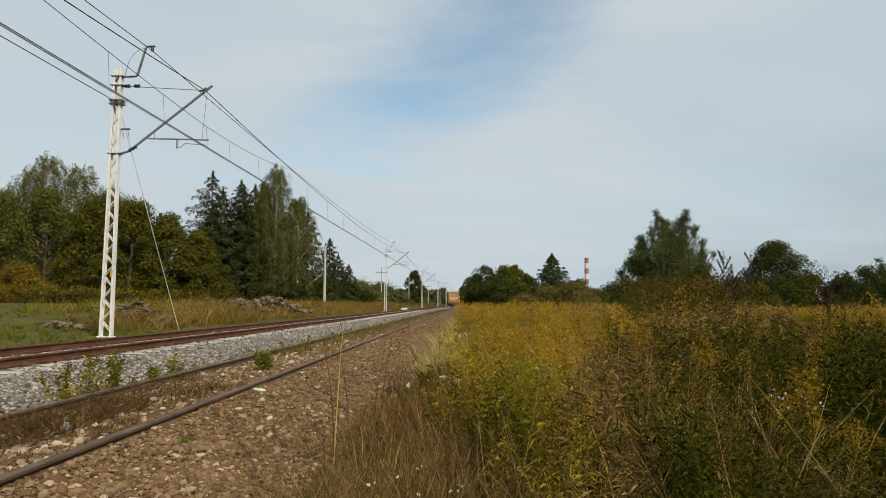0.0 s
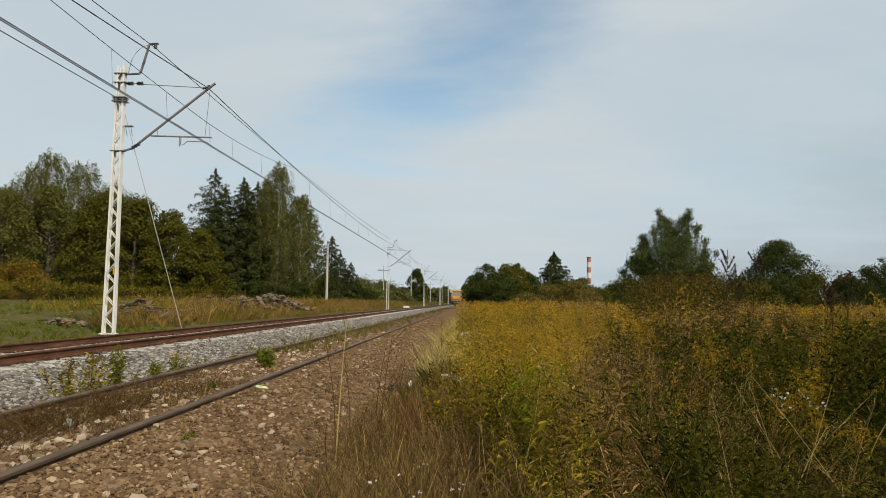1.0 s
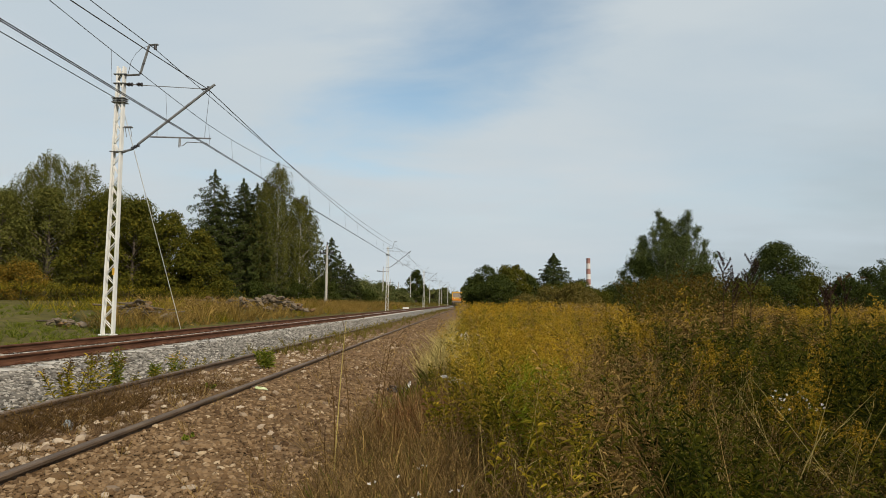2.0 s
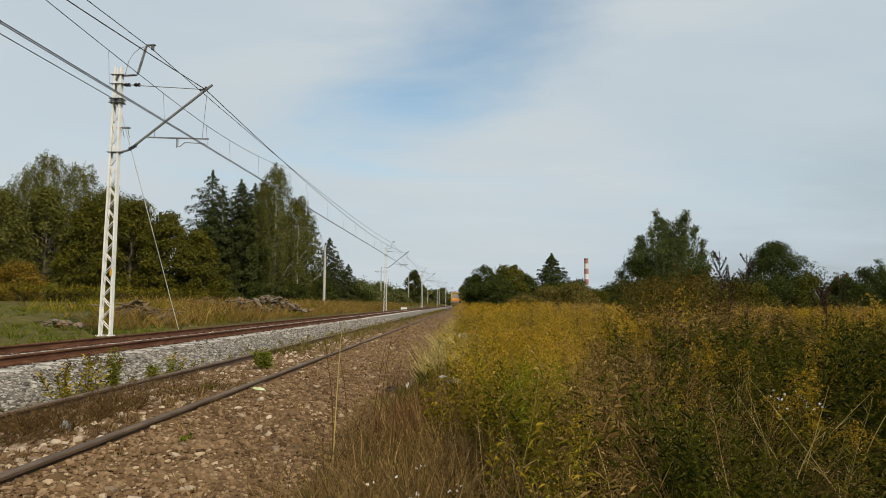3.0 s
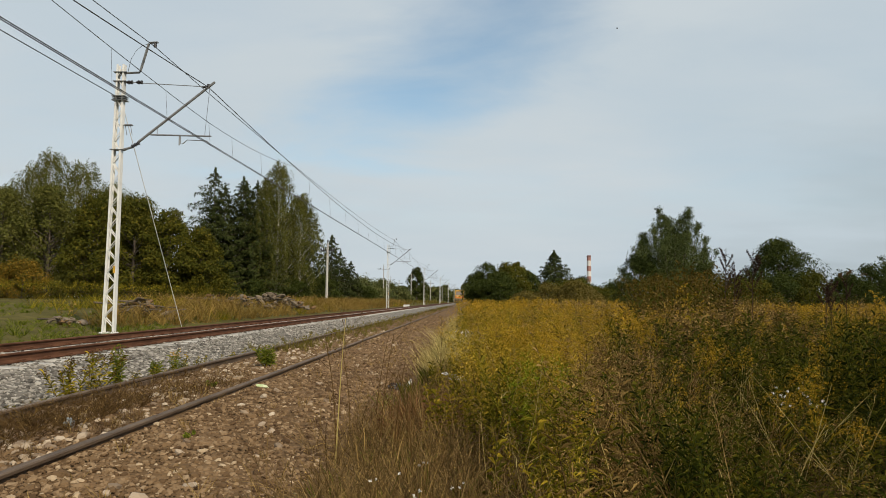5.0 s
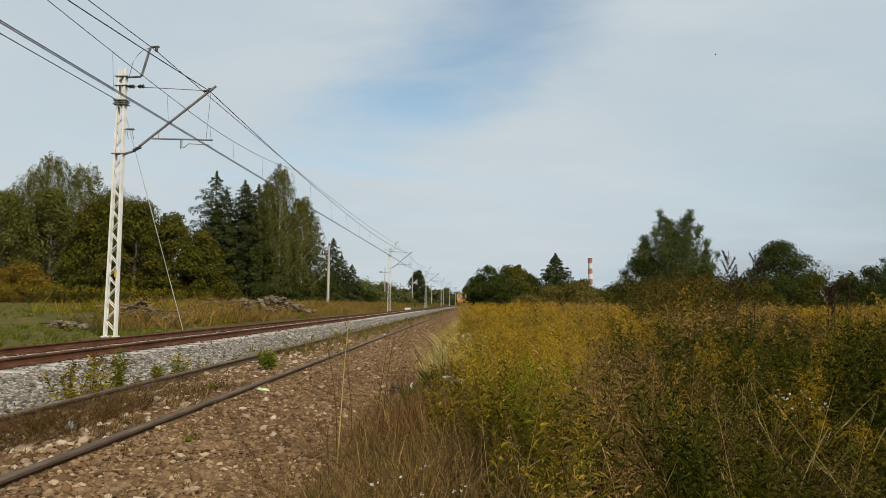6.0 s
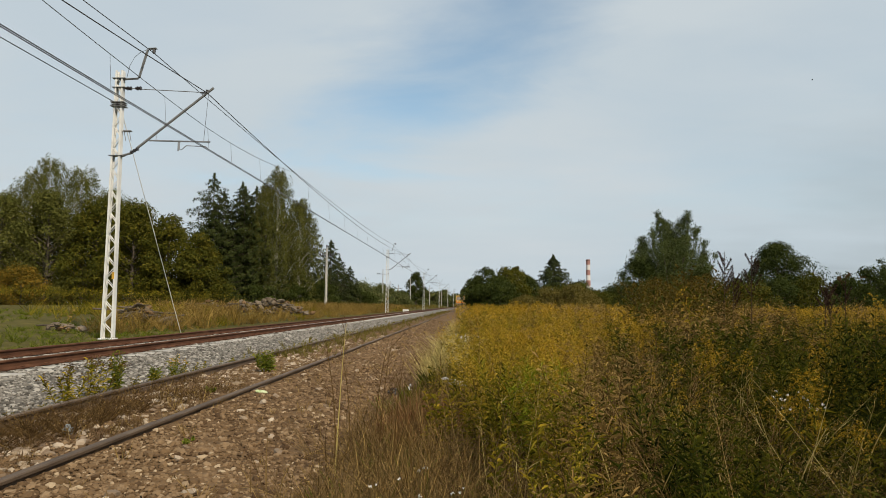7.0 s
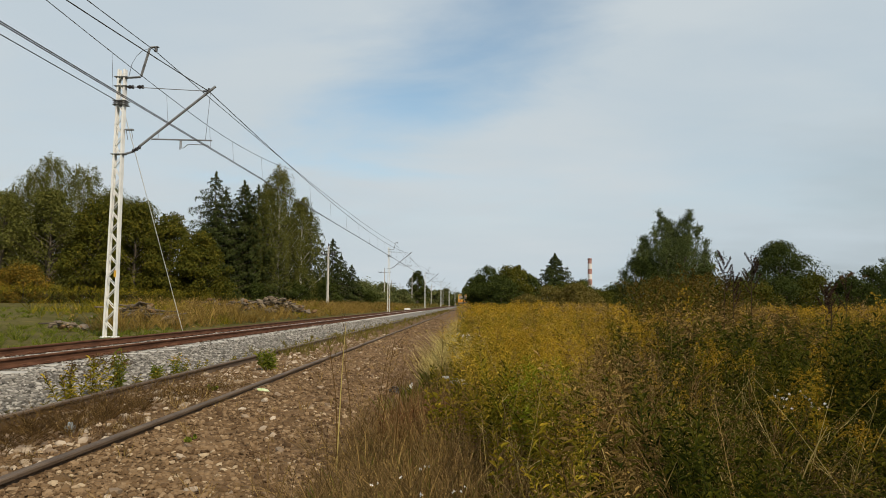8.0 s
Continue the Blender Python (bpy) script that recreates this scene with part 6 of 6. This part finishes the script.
# ---- rubble and litter ----
def rubble(x, y, n, w, d, h, size, label, logs=8):
    z = float(ground_z(x, y))
    p = thing("rubble_heap", label, "rubble heap", pose(x, y, z), "rubble heaps on the bank")
    temps = stone_templates(6)
    for i in range(n):
        V, F, M = temps[i % 6]
        s = size * RNG.uniform(0.5, 1.3)
        a = RNG.uniform(0, 6.28)
        px, py = RNG.normal(0, w / 4), RNG.normal(0, d / 4)
        pz = h * max(0.05, 1 - (2 * px / w) ** 2) * RNG.uniform(0.0, 0.9)
        R = np.array(Euler((RNG.uniform(-0.5, 0.5), RNG.uniform(-0.5, 0.5), a)).to_matrix())
        tri_mesh("stone", (V * 0.8 * s * [RNG.uniform(0.9, 1.7), 1, RNG.uniform(0.45, 1.0)]) @ R.T + [px, py, pz + 0.1 * s], F, M, [M_RUBBLE if i % 4 else M_EARTH], p)
    for i in range(logs):
        px, py, pz = RNG.normal(0, w / 4), RNG.normal(0, d / 4), h * RNG.uniform(0.1, 0.9)
        a = RNG.uniform(-0.5, 0.5)
        ln = RNG.uniform(0.25, 0.6)
        rod("branch", (px - ln * math.cos(a), py - 0.3, pz - ln * 0.3 * math.sin(a)), (px + ln * math.cos(a), py + 0.2, pz + ln * 0.6 * math.sin(a)), RNG.uniform(0.015, 0.04), M_BARK if i % 3 else M_RUBBLE, p, r2=0.03)


rubble(-13.0, 43, 110, 4.6, 1.6, 1.0, 0.36, "heap of grey broken concrete and branches", 16)
rubble(-14.2, 38, 52, 5.5, 1.6, 0.85, 0.3, "low ridge of broken concrete overgrown with grass", 8)
rubble(-13.2, 26.0, 50, 2.8, 1.2, 0.7, 0.27, "low heap of stones and dead branches", 14)
rubble(-12.6, 26.0, 16, 1.6, 1.0, 0.6, 0.3, "low heap of pale broken concrete in grass", 3)
rubble(-13.4, 21.5, 18, 1.6, 1.0, 0.25, 0.22, "scattered pale stones in short grass", 2)


def crumple(name, x, y, size, mat, label, category="litter", z=0.0, stretch=(1.3, 0.8, 0.6), two=None):
    bm = bmesh.new()
    bmesh.ops.create_icosphere(bm, subdivisions=3, radius=0.5)
    for v in bm.verts:
        k = 1 + 0.55 * noise.noise(v.co * 3.1 + Vector((x, y, 0))) + 0.25 * noise.noise(v.co * 8.3 + Vector((y, x, 0)))
        v.co = Vector((v.co.x * stretch[0], v.co.y * stretch[1], v.co.z * stretch[2])) * k * size
    ob = part(name, bm, mat)
    ob.matrix_basis = pose(x, y, float(ground_z(x, y)) + z + size * stretch[2] * 0.42, 0, 12, 25)
    return tagged(ob, label, category, "litter beside the track")


crumple("plastic_bag", -0.95, 8.9, 0.17, M_BLACK, "crumpled black plastic bag in dry grass")
crumple("plastic_bag", -0.80, 9.0, 0.11, M_PLASTIC, "torn white plastic bag beside a black one", stretch=(0.6, 0.6, 1.3))
crumple("plastic_bag", -0.25, 8.0, 0.12, M_PLASTIC, "scrap of white plastic caught in grass", z=0.30)
crumple("plastic_bag", -0.13, 7.9, 0.15, M_PLASTIC, "scrap of white plastic caught in grass", z=0.28)
crumple("plastic_bottle", -2.56, 8.2, 0.11, M_GREEN_PLASTIC, "crushed pale green plastic bottle on stones", stretch=(1.3, 0.5, 0.4))
crumple("plastic_cup", -3.42, 5.6, 0.10, M_BLUE_PLASTIC, "grey-blue crumpled plastic cup between rails", stretch=(0.8, 0.8, 0.9))
box_bm = bmesh.new()
bm_box(box_bm, (0.9, 0.5, 0.42), (0, 0, 0.21), bevel=0.04)
signal_box = part("track_box", box_bm, M_GALV)
signal_box.matrix_basis = pose(-9.6, 101, -0.02)
tagged(signal_box, "small white equipment box beside the new track", "equipment box")


# ---- rail vehicle ----
def build_train():
    t = thing("track_machine", "yellow track maintenance vehicle rolling away on the old line", "rail vehicle", pose(OLD_X, 168, OLD_TOP))
    bm = bmesh.new(); bm_box(bm, (2.8, 4.6, 0.75), (0, 2.6, 2.25), bevel=0.06)
    part("cab_body", bm, M_YELLOW, t)
    # dusty sloping rear window between yellow posts
    bm = bmesh.new()
    for v in bm_box(bm, (2.45, 0.12, 1.15), (0, 0.55, 3.2)):
        if v.co.z > 3.2:
            v.co.y += 0.35
            v.co.x *= 0.88
    part("rear_window", bm, M_GREY_PAINT, t, "wide dusty grey-brown rear window")
    bm = bmesh.new(); bm_box(bm, (2.75, 4.2, 0.34), (0, 2.9, 3.98), bevel=0.12)
    part("roof", bm, M_YELLOW, t)
    bm = bmesh.new(); bm_box(bm, (2.7, 3.8, 1.2), (0, 2.9, 3.2), bevel=0.05)
    part("cab_sides", bm, M_GREY_PAINT, t)
    rod("wiper", (0.2, 0.5, 2.72), (0.5, 0.66, 3.4), 0.03, M_DARK, t)
    for s in (-1, 1):
        rod("corner_post", (s * 1.32, 0.45, 2.6), (s * 1.24, 0.85, 3.9), 0.09, M_YELLOW, t, seg=8)
        bm = bmesh.new(); bm_box(bm, (0.36, 0.08, 0.28), (s * 1.12, 0.26, 2.35), bevel=0.03)
        tl = part("tail_light", bm, M_DARK, t, "square tail light with an orange lens")
        bm = bmesh.new(); bm_box(bm, (0.3, 0.05, 0.22), (s * 1.12, 0.21, 2.35), bevel=0.02)
        part("lens", bm, M_ORANGE, tl)
        bm = bmesh.new(); bm_box(bm, (0.24, 0.08, 0.2), (s * 0.7, 0.26, 2.35), bevel=0.03)
        part("head_light", bm, M_WHITE, t, "pale square lamp")
        rod("buffer", (s * 0.88, 0.1, 1.05), (s * 0.88, -0.5, 1.05), 0.1, M_DARK, t, r2=0.22, seg=10)
        rod("handrail", (s * 1.36, 0.1, 1.2), (s * 1.36, 0.1, 2.6), 0.035, M_YELLOW, t)
        rod("step", (s * 1.0, -0.05, 0.55), (s * 1.4, -0.05, 0.55), 0.05, M_DARK, t)
    bm = bmesh.new(); bm_box(bm, (2.3, 0.1, 0.26), (0, 0.24, 1.98), bevel=0.02)
    part("warning_panel", bm, M_ORANGE, t)
    bm = bmesh.new(); bm_box(bm, (2.8, 14, 0.45), (0, 7.2, 1.45), bevel=0.03)
    part("frame", bm, M_GREY_PAINT, t)
    bm = bmesh.new(); bm_box(bm, (2.7, 0.3, 0.5), (0, 0.05, 1.1), bevel=0.03)
    part("buffer_beam", bm, M_DARK, t)
    bm = bmesh.new(); bm_box(bm, (2.3, 0.2, 0.5), (0, 0.3, 0.6), bevel=0.03)
    part("rail_guard", bm, M_DARK, t)
    bm = bmesh.new(); bm_box(bm, (0.5, 0.2, 0.3), (0, -0.15, 1.0), bevel=0.04)
    part("coupling", bm, M_DARK, t)
    bm = bmesh.new(); bm_box(bm, (0.9, 2.4, 0.7), (1.85, 12.5, 1.55), bevel=0.06)
    part("side_platform", bm, M_YELLOW, t, "yellow side platform near the front")
    for y in (11.5, 13.5):
        rod("platform_rail", (2.25, y, 1.8), (2.25, y, 2.9), 0.05, M_YELLOW, t)
    rod("platform_rail", (2.25, 11.5, 2.85), (2.25, 13.5, 2.85), 0.05, M_YELLOW, t)
    bm = bmesh.new(); bm_box(bm, (2.5, 8.0, 1.2), (0, 9.6, 2.2), bevel=0.08)
    part("engine_hood", bm, M_YELLOW, t)
    for y in (1.6, 3.6, 10, 12):
        for s in (-1, 1):
            w = rod("wheel", (s * 0.68, y, 0.45), (s * 0.82, y, 0.45), 0.45, M_DARK, t, seg=18)
            rod("hub", (s * 0.82, y, 0.45), (s * 0.9, y, 0.45), 0.14, M_GREY_PAINT, w, seg=10)
    return t


TRAIN = build_train()


def build_bird():
    b = thing("bird", "small dark bird gliding across the sky", "bird", pose(12.2, 80, 36.5))
    bm = bmesh.new()
    bmesh.ops.create_icosphere(bm, subdivisions=1, radius=0.05)
    bmesh.ops.scale(bm, vec=(2.4, 0.9, 0.9), verts=bm.verts)
    part("body", bm, M_BLACK, b)
    for s in (-1, 1):
        bm = bmesh.new()
        bm_box(bm, (0.09, 0.2, 0.012), (0, s * 0.12, 0.02), m=Matrix.Rotation(radians(s * 14), 4, "X"))
        part("wing", bm, M_BLACK, b)
    return b


BIRD = build_bird()


def motions():
    rows = []
    for i in range(17):
        tm = i * 0.5
        y = 168 + 6.0 * tm
        rows.append((tm, pose(OLD_X + bend_old(y), y, OLD_TOP, 0, 0, -math.degrees(2.2e-4 * max(0, y - 120)))))
    walk(TRAIN, rows)
    rows = []
    for i in range(17):
        tm = i * 0.5
        f = (tm - 4.5) / 2.0
        rows.append((tm, pose(12.22 + 23.8 * f, 80.0, 36.53 - 6.18 * f, 0, 10, -15)))
    walk(BIRD, rows)
    # stalks stir in a light wind
    for ob, phase, amount in SWAY:
        at = ob.matrix_basis.copy()
        walk(ob, [(i * 0.5, at @ pose(0, 0, 0, amount * 0.4 * math.sin(i * 0.9 + phase), amount * math.sin(i * 0.62 + phase), 0)) for i in range(17)])


motions()
